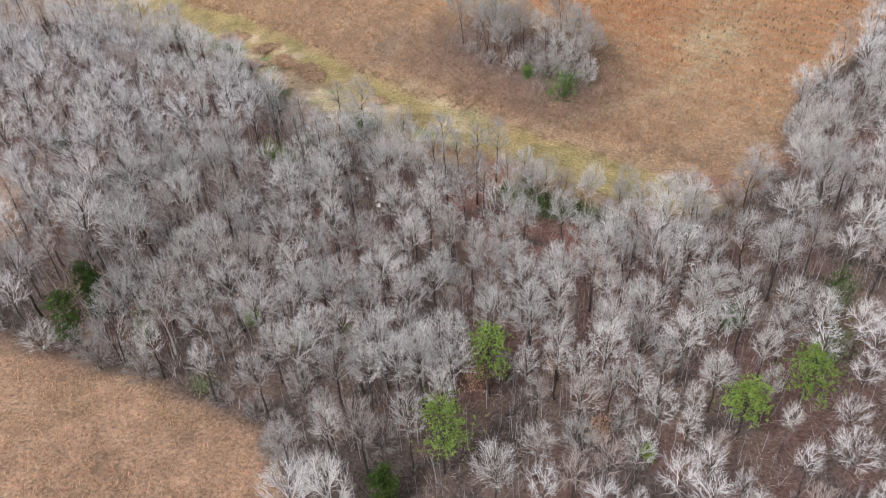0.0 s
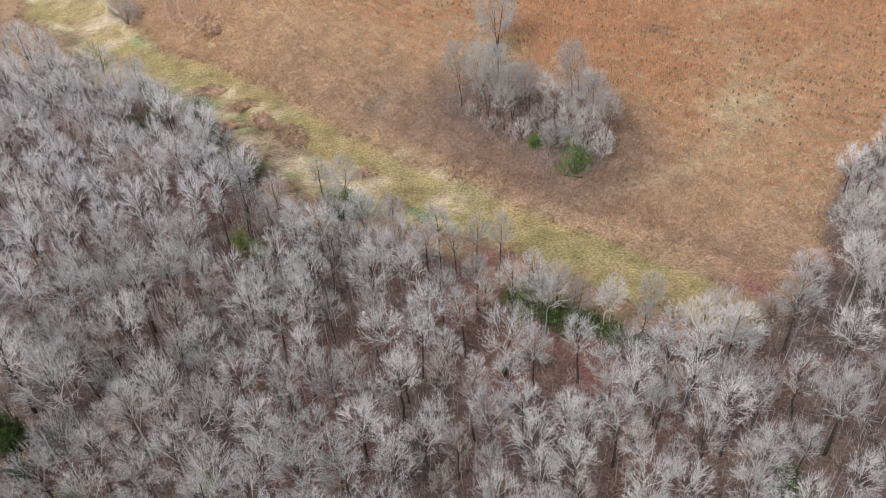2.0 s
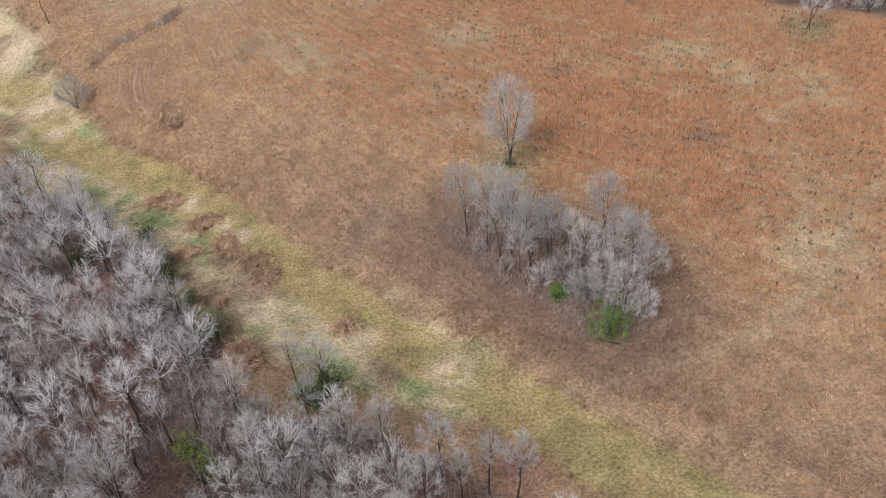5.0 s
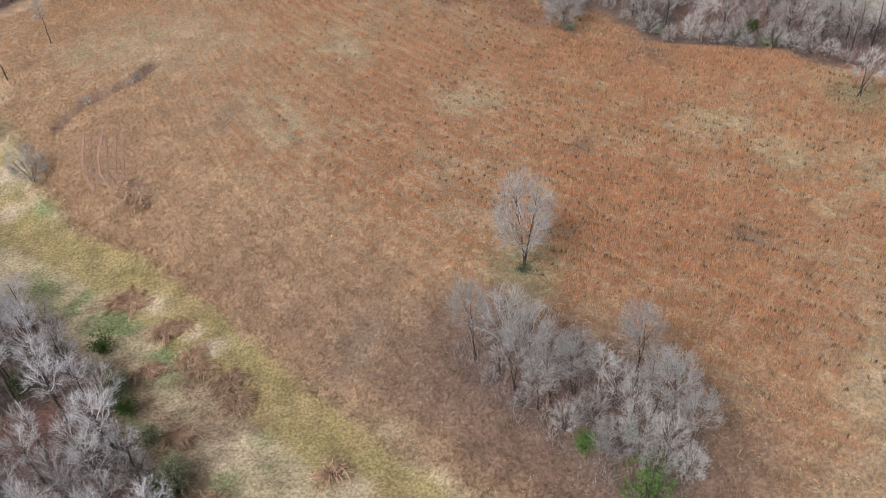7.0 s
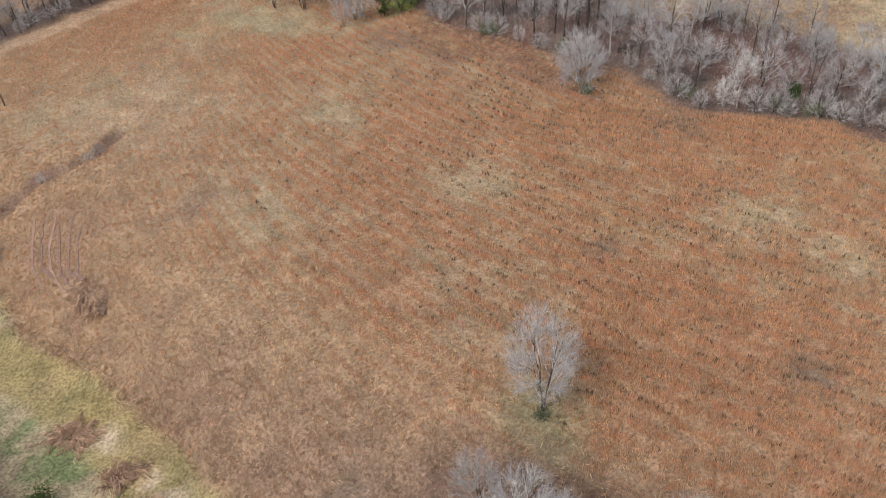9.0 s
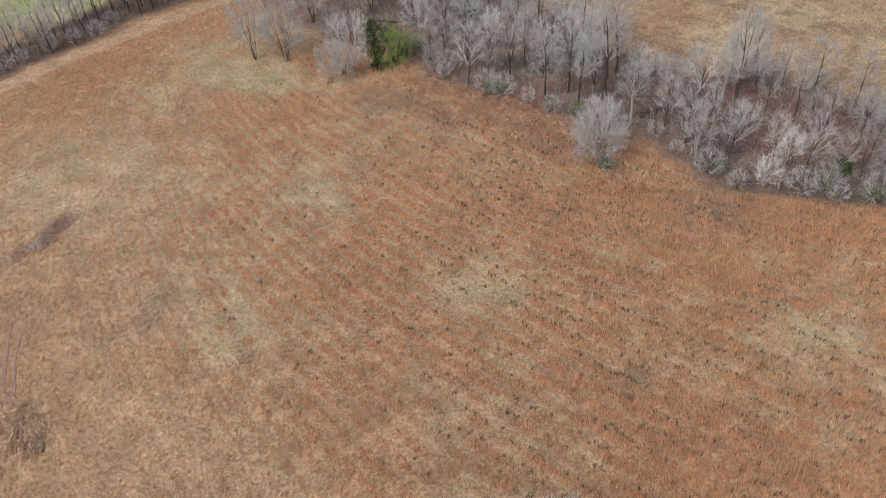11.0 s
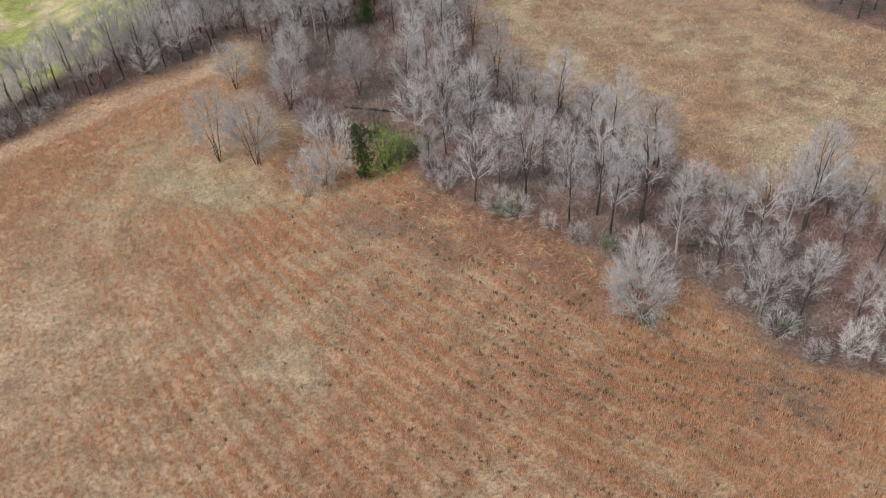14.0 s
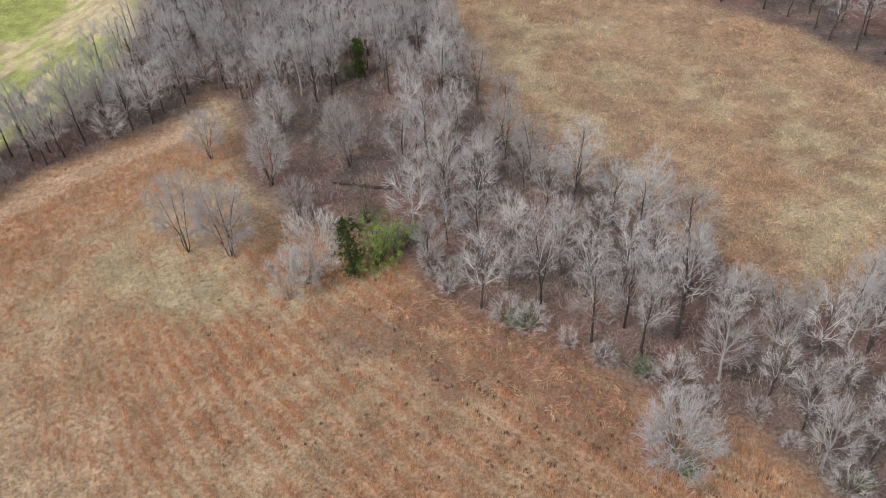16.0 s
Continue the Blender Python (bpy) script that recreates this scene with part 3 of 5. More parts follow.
def kind(name, seeds, tall, wide, style, twigs=2000, bark=None, twig=None, thin=1.0):
    KINDS[name] = []
    for s in seeds:
        dark, pale, spray = bare_tree(s, tall, wide, style, twigs, thin)
        KINDS[name].append((dark, pale, spray, triangles("trunk", dark, bark or M_BARK), crown_mesh(pale, spray, twig or M_TWIG)))


kind("oak", range(10, 18), 10.0, 4.5, "spreading", 2300)
kind("slim", range(30, 38), 10.0, 3.2, "slim", 1600)
kind("twin", range(50, 55), 10.0, 5.0, "twin", 2500, None, M_TWIG_GREY, 0.9)
kind("lone", range(56, 60), 12.0, 7.3, "lone", 8000, None, M_TWIG_LONE, 1.0)
kind("copse", range(140, 145), 11.0, 5.8, "copse", 4600, None, M_TWIG_LONE, 1.0)
kind("dense", range(66, 68), 5.0, 5.0, "bushy", 5200, None, M_TWIG_LONE, 1.0)
kind("silver", range(120, 124), 10.0, 5.6, "round", 2600, M_PALE, M_TWIG_GREY, 1.0)
kind("elm", range(100, 107), 10.0, 5.4, "round", 2600, None, M_TWIG_GREY, 0.9)
kind("ash", range(110, 116), 10.0, 3.8, "tall", 2000, None, M_TWIG_GREY, 0.9)
kind("pale", range(60, 64), 10.0, 4.8, "spreading", 2600, M_PALE, M_TWIG_PALE, 0.9)
kind("bush", range(70, 74), 5.0, 4.6, "bushy", 1700, None, M_TWIG_GREY, 0.9)
kind("thicket", range(75, 77), 9.0, 6.0, "bushy", 8000, M_PALE, M_TWIG_GREY, 0.9)
kind("pale_bush", range(80, 84), 8.0, 5.6, "bushy", 5200, M_PALE, M_TWIG_PALE, 0.9)
kind("brown", range(90, 93), 10.0, 3.4, "slim", 1900, None, M_TWIG_BROWN)
BASE = {"copse": 11.0, "dense": 5.0, "silver": 10.0, "lone": 12.0, "elm": 10.0, "ash": 10.0, "thicket": 9.0, "oak": 10.0, "slim": 10.0, "twin": 10.0, "pale": 10.0, "bush": 5.0, "pale_bush": 8.0, "brown": 10.0}
LABELS = {
    "oak": ("bare broad-crowned deciduous tree with grey twigs", "tree"),
    "slim": ("slender leafless tree with upright grey branches", "tree"),
    "twin": ("bare twin-stemmed tree with dark trunks", "tree"),
    "lone": ("bare twin-stemmed tree with a dense crown of grey twigs", "tree"),
    "copse": ("bare tree with dark stems and a haze of grey twigs", "tree"),
    "dense": ("dense round bare grey shrub", "shrub"),
    "silver": ("bare round-crowned tree with silvery grey limbs", "tree"),
    "elm": ("bare round-crowned tree with fine grey twigs", "tree"),
    "ash": ("tall narrow leafless tree with grey twigs", "tree"),
    "thicket": ("large bare thicket of many pale stems", "shrub"),
    "pale": ("leafless tree with pale whitish bark and twigs", "tree"),
    "bush": ("bare grey many-stemmed shrub", "shrub"),
    "pale_bush": ("whitish leafless many-stemmed small tree", "tree"),
    "brown": ("slender leafless tree with reddish brown twigs", "tree"),
}
rnd = random.Random(5)


def tree_pose(x, y, tall, base, wide=1.0, lean=(0, 0)):
    s = tall / base
    m = pose(x, y, float(floor_at(x, y)), lean[0], lean[1], 0) @ pose(0, 0, 0, 0, 0, rnd.uniform(0, 360))
    return m @ Matrix.Diagonal((s * wide, s * wide, s, 1))


def plant(what, x, y, tall, group, wide=1.0, label="", lean=(0, 0), name="bare_tree"):
    """One leafless tree with its trunk and crown."""
    _, _, _, trunk, crown = rnd.choice(KINDS[what])
    words, category = LABELS[what]
    root = tagged(new("bare_shrub" if category == "shrub" else name), label or words, category, group)
    root.matrix_world = tree_pose(x, y, tall, BASE[what], wide, lean)
    part("trunk", trunk, root)
    part("crown", crown, root)
    return root


def woodland(name, label, rows, sparse=False):
    """Trees too many to tell apart, joined into one."""
    tris, index = [], []
    for what, x, y, tall, wide in rows:
        limb, pale, spray, _, _ = rnd.choice(KINDS[what])
        fine = np.concatenate([pale[::3], spray[::3]]) if sparse else np.concatenate([pale, spray[np.arange(len(spray)) % 5 > 1]])
        m = np.array(tree_pose(x, y, tall, BASE[what], wide))
        tone = 4 if what == "brown" else rnd.choices((1, 2, 3), (5, 4, 1.3))[0]
        for slot, some in ((0, limb), (tone, fine)):
            tris.append(some @ m[:3, :3].T + m[:3, 3])
            index.append(np.full(len(some), slot, np.int32))
    me = triangles(name, np.concatenate(tris), M_BARK)
    for m in (M_TWIG_GREY if sparse else M_TWIG, M_TWIG_GREY, M_TWIG_GREY if sparse else M_TWIG_PALE, M_TWIG_BROWN):
        me.materials.append(m)
    me.polygons.foreach_set("material_index", np.concatenate(index))
    return tagged(new(name, me), label, "trees", kind="stuff")


def scatter(area, gap, seed, keep_off=(), inset=0.0, open_front=()):
    """Random places in an area, no closer than gap(x, y), nor near the places to keep off; the ground before open_front stays clear."""
    rng = np.random.RandomState(seed)
    pts = np.array(area)
    lo, hi = pts.min(0), pts.max(0)
    cand = rng.rand(40000, 2) * (hi - lo) + lo
    cand = cand[inside(cand[:, 0], cand[:, 1], area) > inset]
    for ox, oy, r in open_front:
        cand = cand[~((np.abs(cand[:, 0] - ox) < r) & (cand[:, 1] - oy < 1.5) & (cand[:, 1] - oy > -11))]
    out = np.array([(k[0], k[1]) for k in keep_off]).reshape(-1, 2)
    first = len(out)
    for c in cand:
        g = gap(*c)
        if g and (not len(out) or ((out - c) ** 2).sum(1).min() > g * g):
            out = np.vstack([out, c])
    return out[first:]


# the clump and single trees in the big field
FIELD_TREES = [
    ("lone", (6.2, 131.8), 12.2, 1.0), ("copse", (15.5, 116.2), 11.2, 0.85), ("copse", (17.8, 111.7), 9.6, 1.0),
    ("pale_bush", (14.9, 110.5), 6.6, 0.95), ("pale_bush", (18.3, 107.4), 5.4, 0.85),
]
FIELD_TREES += [
    ("copse", (0.7, 121.8), 10.6, 0.8), ("copse", (3.0, 119.9), 11.6, 0.8), ("copse", (5.6, 118.1), 11.8, 0.8), ("copse", (4.2, 118.0), 9.0, 0.9), ("copse", (7.6, 115.9), 10.0, 0.95), ("copse", (9.7, 116.3), 9.5, 0.9), ("copse", (6.3, 115.6), 7.6, 1.0),
    ("pale", (11.8, 115.5), 7.5, 0.8), ("twin", (13.1, 114.5), 7.5, 1.0), ("twin", (16.4, 113.1), 9.5, 1.0),
]
FIELD_TREES += [
    ("copse", (16.8, 108.9), 7.5, 0.8), ("copse", (19.3, 109.9), 8.5, 0.8), ("twin", (14.2, 112.8), 8.0, 0.9), ("dense", (13.1, 110.2), 4.4, 1.0), ("dense", (15.6, 108.2), 4.0, 1.0), ("bush", (11.8, 111.0), 3.4, 1.0), ("bush", (8.6, 113.1), 3.6, 1.0), ("bush", (1.9, 119.4), 2.4, 1.0), ("bush", (4.9, 116.3), 2.4, 1.0), ("bush", (9.8, 114.2), 2.4, 1.0), ("bush", (11.0, 113.3), 4.6, 0.9),
]
for n, (what, (x, y), tall, wide) in enumerate(FIELD_TREES):
    one = plant(what, x, y, tall, "trees of the clump" if n else "", wide, "tall bare tree standing alone in dry orange grass" if n == 0 else "")
plant("twin", *(52.3, 161.6), 7.4, "", 1.3, "small bare tree on a grassy patch of the field")
plant("slim", *(-69.4, 181.1), 9.0, "", 1.0, "thin leafless tree at the edge of the field")
plant("slim", *(-64.7, 188.9), 8.0, "", 1.0, "thin leafless tree on the dry slope")
plant("dense", *(-59.1, 160.1), 5.4, "", 1.2, "round bare grey shrub beside the mown lane")
for q in ((-53.6, 171.8), (-48.1, 174.8), (-46.8, 175.4)):
    plant("bush", *q, 1.7, "shrubs in the gully", 1.0, "low bare shrub in the washed-out gully")

# trees placed one by one at the far end
END_TREES = [
    ("lone", (-30.0, 216.3), 11.0, 0.9), ("lone", (-24.9, 215.2), 10.8, 1.1), ("lone", (-31.1, 234.0), 7.6, 1.15), ("lone", (-22.3, 227.7), 9.2, 1.1), ("lone", (-23.0, 239.2), 7.8, 1.25),
    ("lone", (-13.3, 230.7), 10.4, 0.9), ("bush", (-18.3, 221.4), 5.6, 1.0), ("pale_bush", (-17.7, 208.1), 7.2, 0.9), ("pale_bush", (-15.1, 210.9), 10.2, 0.95), ("bush", (-16.0, 210.3), 5.0, 0.9),
]
END_TREES += [
    ("thicket", (17.1, 187.6), 10.0, 1.15), ("bush", (17.0, 189.5), 6.5, 1.0), ("pale", (36.8, 181.3), 8.6, 0.9), ("pale_bush", (35.2, 181.9), 5.2, 1.0), ("silver", (30.5, 201.2), 7.6, 0.7),
    ("elm", (-6.3, 226.0), 12.0, 1.0), ("elm", (-3.6, 229.7), 12.5, 1.0), ("elm", (1.5, 205.8), 10.5, 0.95), ("twin", (7.3, 205.7), 13.0, 0.9), ("elm", (11.6, 201.0), 11.0, 0.9),
]
END_TREES += [
    ("ash", (19.5, 201.1), 14.0, 1.2), ("ash", (16.0, 199.1), 10.5, 1.1), ("silver", (34.7, 198.9), 8.5, 0.9), ("twin", (36.1, 198.5), 15.0, 0.8), ("elm", (28.3, 191.2), 8.8, 0.9), ("elm", (32.9, 188.0), 9.0, 0.9),
]
for what, (x, y), tall, wide in END_TREES:
    plant(what, x, y, tall, "trees at the far hedgerow", wide, name="hedgerow_tree")


def grove_gap(x, y):
    if -36 < x < -6.5 and 205 < y < 246:
        return 0
    if abs(x) > 24 + 0.3 * y or y > 288:
        return 0
    if y > 246 or x < -36:
        return 2.3
    return 3.6


grove_spots = scatter(GROVE, grove_gap, 3, [q for _, q, _, _ in END_TREES], 0.3, [(*(-13.6, 252.3), 3.0), (*(-10.0, 212.2), 4.5)])
fringe = scatter([(q[0], q[1]) for q in GROVE], lambda x, y: 2.3 if abs(x) < 24 + 0.3 * y and y < 235 and not (-36 < x < -4 and y > 203) else 0, 13, [q for _, q, _, _ in END_TREES], -0.6)
fringe = fringe[inside(fringe[:, 0], fringe[:, 1], GROVE) < 0.9]
for x, y in fringe:
    plant("bush", x, y, rnd.uniform(1.8, 4.4), "brush before the far hedgerow", rnd.uniform(0.9, 1.3), "low bare grey brush at the hedgerow's foot")
near_grove = np.argsort(np.hypot(grove_spots[:, 0] - 2, grove_spots[:, 1] - 205))
rest = []
for n, k in enumerate(near_grove):
    x, y = grove_spots[k]
    edge = float(inside(x, y, GROVE))
    what = rnd.choices(("elm", "ash", "twin", "pale", "bush", "brown", "silver"), (6, 2, 2.5, 0.1, 3 if edge < 2.5 else 0.4, 0.4, 3 if edge < 4 else 0.6))[0]
    tall = rnd.uniform(4.2, 6.2) if what == "bush" else rnd.uniform(6.6, 10.8)
    if n < 240:
        plant(what, x, y, tall, "trees at the far hedgerow", rnd.uniform(0.8, 1.15), name="hedgerow_tree")
    else:
        rest.append((what, x, y, tall, 1.0))
for x, y in scatter(FAR_WOOD, lambda x, y: 3.8 if abs(x) < 22 + 0.26 * y and y < 285 else 0, 4):
    rest.append((rnd.choice(("elm", "ash", "ash")), x, y, rnd.uniform(8, 12), 1.0))

# the near woods: trees that stand out, then the many
WOOD_TREES = [
    ("oak", (-32.9, 61.3), 12.8, 1.1), ("oak", (-38.7, 65.8), 12.0, 1.15), ("oak", (-15.7, 55.7), 9.8, 1.0), ("pale", (-24.6, 54.6), 8.2, 1.0), ("pale", (12.4, 51.7), 9.0, 1.0), ("oak", (-5.7, 65.7), 9.5, 1.0),
    ("pale", (39.6, 80.0), 11.0, 1.0), ("pale_bush", (45.6, 87.3), 10.5, 1.0), ("pale_bush", (43.8, 90.8), 9.0, 1.0), ("pale_bush", (51.1, 93.4), 10.0, 1.05), ("pale_bush", (56.4, 97.9), 10.0, 1.0), ("oak", (40.7, 75.5), 12.0, 1.0), ("pale", (45.7, 72.4), 11.0, 1.0),
    ("oak", (-13.4, 99.3), 10.8, 0.9), ("oak", (-15.6, 89.3), 9.5, 1.15), ("oak", (-2.6, 90.2), 10.0, 0.85), ("pale", (-5.8, 82.1), 9.8, 0.9), ("pale", (-8.6, 85.3), 9.8, 0.9), ("twin", (-25.2, 95.3), 10.0, 0.9),
]
WOOD_TREES += [
    ("slim", (4.1, 88.4), 10.5, 1.0), ("slim", (1.7, 89.2), 9.5, 1.0), ("oak", (-33.6, 101.1), 11.5, 1.0), ("pale", (-45.9, 116.6), 9.0, 0.9), ("slim", (-0.7, 87.7), 9.5, 0.8), ("slim", (-17.0, 101.9), 9.0, 0.9),
    ("pale", (14.9, 77.7), 8.5, 0.8), ("oak", (7.8, 78.6), 9.0, 0.9), ("pale_bush", (19.8, 81.1), 5.5, 0.8), ("pale", (8.3, 78.0), 9.0, 0.9), ("pale", (14.0, 77.5), 7.5, 0.9), ("oak", (-32.8, 108.7), 9.0, 1.0),
]
for what, (x, y), tall, wide in WOOD_TREES:
    plant(what, x, y, tall, "trees of the near woods", wide, name="woodland_tree")
PINES = [((-2.4, 39.4), 9.2, 1.0), ((1.6, 48.6), 8.8, 0.95), ((27.4, 44.1), 8.2, 1.0), ((21.9, 42.1), 7.0, 0.8)]


CEDARS = [((-38.0, 61.0), 4.6, 3.2), ((-37.4, 54.2), 6.2, 3.4), ((-36.5, 58.1), 2.6, 1.4), ((-52.7, 91.3), 3.5, 2.2), ((-11.5, 211.5), 7.4, 3.6), ((-13.6, 252.3), 6.0, 2.3), ((-7.1, 36.3), 4.2, 2.4), ((44.9, 183.6), 2.2, 1.8)]


def wood_gap(x, y):
    if abs(x) > 27 + 0.42 * y or y < 27:
        return 0
    if min(math.hypot(x - cx, y - cy) / r for cx, cy, r in CLEARINGS) < 1:
        return 5.2
    if x > 26 and 52 < y < 92 and lump(x, y, 9, 5) > 0.35:
        return 5.0  # a more open patch
    if 0.615 * x + 0.788 * (y - 108.9) > -24 and x < 0:
        return 2.3 + 1.1 * float(lump(x, y, 6, 6))
    if x < -14 and y > 66:
        return 2.45
    if y < 46:
        return 2.6
    return 2.0 + 1.2 * float(lump(x, y, 7, 6))


keep_clear = [(x, y, 2.4) for (x, y), _, _ in PINES] + [(x, y, 2.6) for (x, y), _, _ in CEDARS] + [(*(-25.4, 92.8), 2.2), (*(-23.1, 90.9), 2.2), (*(-12.7, 88.1), 1.2), (*(-10.7, 81.3), 1.2)]
wood_spots = scatter(WOODS, wood_gap, 8, [q for _, q, _, _ in WOOD_TREES] + [q for q, _, _ in PINES], 0.2, keep_clear)
near_wood = np.argsort(np.hypot(wood_spots[:, 0] * 0.8 + 3, wood_spots[:, 1] - 66))
rest_near = []
for n, k in enumerate(near_wood):
    x, y = wood_spots[k]
    if 0.615 * x + 0.788 * (y - 108.9) > -24 and x < 0:
        what = rnd.choices(("oak", "slim", "twin", "silver", "brown", "bush"), (4, 1.5, 3, 2, 0.5, 1))[0]
        tall = rnd.uniform(7.5, 10.5)
    elif x < -14 and y > 66:
        what = rnd.choices(("slim", "oak", "twin", "pale", "brown"), (7, 1.5, 1, 0.2, 1))[0]
        tall = rnd.uniform(8.0, 11.0)
    elif y < 48 and x > 0:
        what = rnd.choices(("slim", "oak", "brown", "pale", "bush"), (5, 1.5, 3, 0.4, 0.6))[0]
        tall = rnd.uniform(6.0, 9.5)
    else:
        what = rnd.choices(("oak", "slim", "twin", "pale", "brown", "bush"), (6, 3, 1.2, 0.25, 1.2, 0.5))[0]
        tall = rnd.uniform(7.5, 10.8)
    if what == "bush":
        tall = rnd.uniform(3.5, 5)
    if n < 250:
        plant(what, x, y, tall, "trees of the near woods", rnd.uniform(0.85, 1.15), name="woodland_tree")
    else:
        rest_near.append((what, x, y, tall, rnd.uniform(0.85, 1.15)))
wood_fringe = scatter(WOODS, lambda x, y: 2.1 if y < 67 and -58 < x < -12 else 2.7 if -62 < x < 50 and y > 70 else 0, 14, [q for _, q, _, _ in WOOD_TREES], -0.7)
wood_fringe = wood_fringe[inside(wood_fringe[:, 0], wood_fringe[:, 1], WOODS) < 1.4]
for x, y in wood_fringe:
    if spots(np.array([x]), np.array([y]), CLEARINGS)[0] > 0.3:
        continue
    plant("bush", x, y, rnd.uniform(1.6, 4.2), "brush at the edge of the near woods", rnd.uniform(0.9, 1.3), "low bare grey brush at the wood's edge")
woodland("woodland", "dense stand of bare grey deciduous trees", rest_near)
woodland("far_woodland", "distant bare woods behind the fields", rest, True)


# ---------------------------------------------------------------- evergreens and leafy shrubs
def conifer(seed, tall, wide, loose):
    """Trunk triangles and needle triangles. loose: an open pine; else a dense cedar."""
    rng = np.random.RandomState(seed)
    line = [np.array([0.03 * tall * math.sin(3 * u), 0.02 * tall * math.cos(2 * u), tall * u - 0.2 * (u == 0)]) for u in np.linspace(0, 0.97, 6)]
    limbs = [tube_triangles(line, [0.016 * tall * (1 - 0.9 * u) for u in np.linspace(0, 1, 6)], 5)]
    starts, ends, widths = [], [], []
    low = 0.4 if loose else 0.04
    for b in range(60 if loose else 70):
        u = low + (0.98 - low) * rng.rand() ** 0.9
        s = (u - low) / (1 - low)
        reach = wide / 2 * (math.sin(math.pi * (0.2 + 0.74 * s)) ** 0.7 if loose else min(1, 2.6 * (1.03 - s) ** 0.8 + 0.1) * min(1, 0.55 + 2 * s)) * rng.uniform(0.6, 1.1)
        turn = rng.uniform(0, 6.28)
        rise = rng.uniform(-0.1, 0.55) if not loose else rng.uniform(-0.15, 0.5)
        out = np.array([math.cos(turn) * math.cos(rise), math.sin(turn) * math.cos(rise), math.sin(rise)])
        at = np.array([0.0, 0.0, tall * u])
        limbs.append(tube_triangles([at, at + out * reach * 0.5, at + out * reach], [0.03, 0.02, 0.008], 3))
        for c in range(7 if loose else 13):
            v = rng.uniform(0.35, 1.0) if loose else rng.uniform(0.2, 1.0)
            hub = at + out * reach * v + rng.normal(size=3) * (0.16 * reach + 0.08)
            for k in range(11 if loose else 8):
                way = unit(rng.normal(size=3) + np.array([0, 0, 0.6]) + out * 0.5)
                long = rng.uniform(0.16, 0.36) if loose else rng.uniform(0.14, 0.3)
                starts.append(hub)
                ends.append(hub + way * long)
                widths.append(rng.uniform(0.05, 0.1))
    return np.concatenate(limbs), slivers(np.array(starts), np.array(ends), np.array(widths), rng)


def evergreen(name, label, category, x, y, tall, wide, loose, leaf, seed, group=""):
    limb, fine = conifer(seed, tall, wide, loose)
    root = tagged(new(name), label, category, group)
    root.matrix_world = pose(x, y, float(floor_at(x, y)), 0, 0, rnd.uniform(0, 360))
    part("trunk", triangles("trunk", limb, M_BARK), root)
    part("crown", triangles("crown", fine, leaf), root)


for n, ((x, y), tall, wide) in enumerate(PINES):
    evergreen("pine_tree", "bright green young pine among bare trees", "pine", x, y, tall, 4.8 * wide, True, M_PINE, 200 + n, "pines in the woods")
for n, ((x, y), tall, wide) in enumerate(CEDARS):
    evergreen("cedar_tree", "dense dark green cedar", "cedar", x, y, tall, wide, False, M_CEDAR, 230 + n, "cedars")


def leafy_shrub(name, label, x, y, tall, wide, leaf, seed, thin=1.0):
    """A shrub of stems with many small leaves in uneven clumps."""
    rng = np.random.RandomState(seed)
    limbs, starts, ends, widths = [], [], [], []
    for b in range(16):
        turn, rise = rng.uniform(0, 6.28), rng.uniform(0.35, 1.45)
        out = np.array([math.cos(turn) * math.cos(rise) * wide / 2, math.sin(turn) * math.cos(rise) * wide / 2, math.sin(rise) * tall]) * rng.uniform(0.6, 1.0)
        limbs.append(tube_triangles([np.array([0, 0, -0.15]), out * 0.5 + rng.normal(size=3) * 0.1, out], [0.05, 0.03, 0.01], 4))
        for c in range(14):
            hub = out * rng.uniform(0.35, 1.05) + rng.normal(size=3) * 0.17 * min(tall, wide)
            hub[2] = max(hub[2], 0.1)
            for k in range(int(11 * thin)):
                p = hub + rng.normal(size=3) * 0.13
                starts.append(p)
                ends.append(p + unit(rng.normal(size=3) + np.array([0, 0, 0.4])) * rng.uniform(0.12, 0.26))
                widths.append(rng.uniform(0.07, 0.13))
    root = tagged(new(name), label, "shrub")
    root.matrix_world = pose(x, y, float(floor_at(x, y)), 0, 0, rng.uniform(0, 360))
    part("wood", triangles("wood", np.concatenate(limbs), M_BARK), root)
    part("foliage", triangles("foliage", slivers(np.array(starts), np.array(ends), np.array(widths), rng), leaf), root)


SHRUBS = [
    ((-14.2, 102.3), 3.6, 4.0, M_CEDAR, 0.6, "dark evergreen thicket at the wood's edge"), ((7.7, 85.3), 3.6, 3.6, M_CEDAR, 0.5, "dark evergreen thicket at the wood's edge"), ((10.8, 79.6), 3.6, 3.8, M_CEDAR, 0.5, "dark evergreen thicket at the wood's edge"), ((13.6, 77.9), 3.2, 3.4, M_CEDAR, 0.5, "dark evergreen thicket at the wood's edge"),
    ((36.4, 83.7), 2.0, 4.0, M_DRYLEAF, 0.7, "reddish brown dead-leaved brush at the field's corner"), ((40.5, 88.0), 2.2, 4.0, M_DRYLEAF, 0.7, "reddish brown dead-leaved brush at the field's corner"), ((32.5, 80.5), 1.8, 3.4, M_DRYLEAF, 0.6, "reddish brown dead-leaved brush at the field's corner"),
]
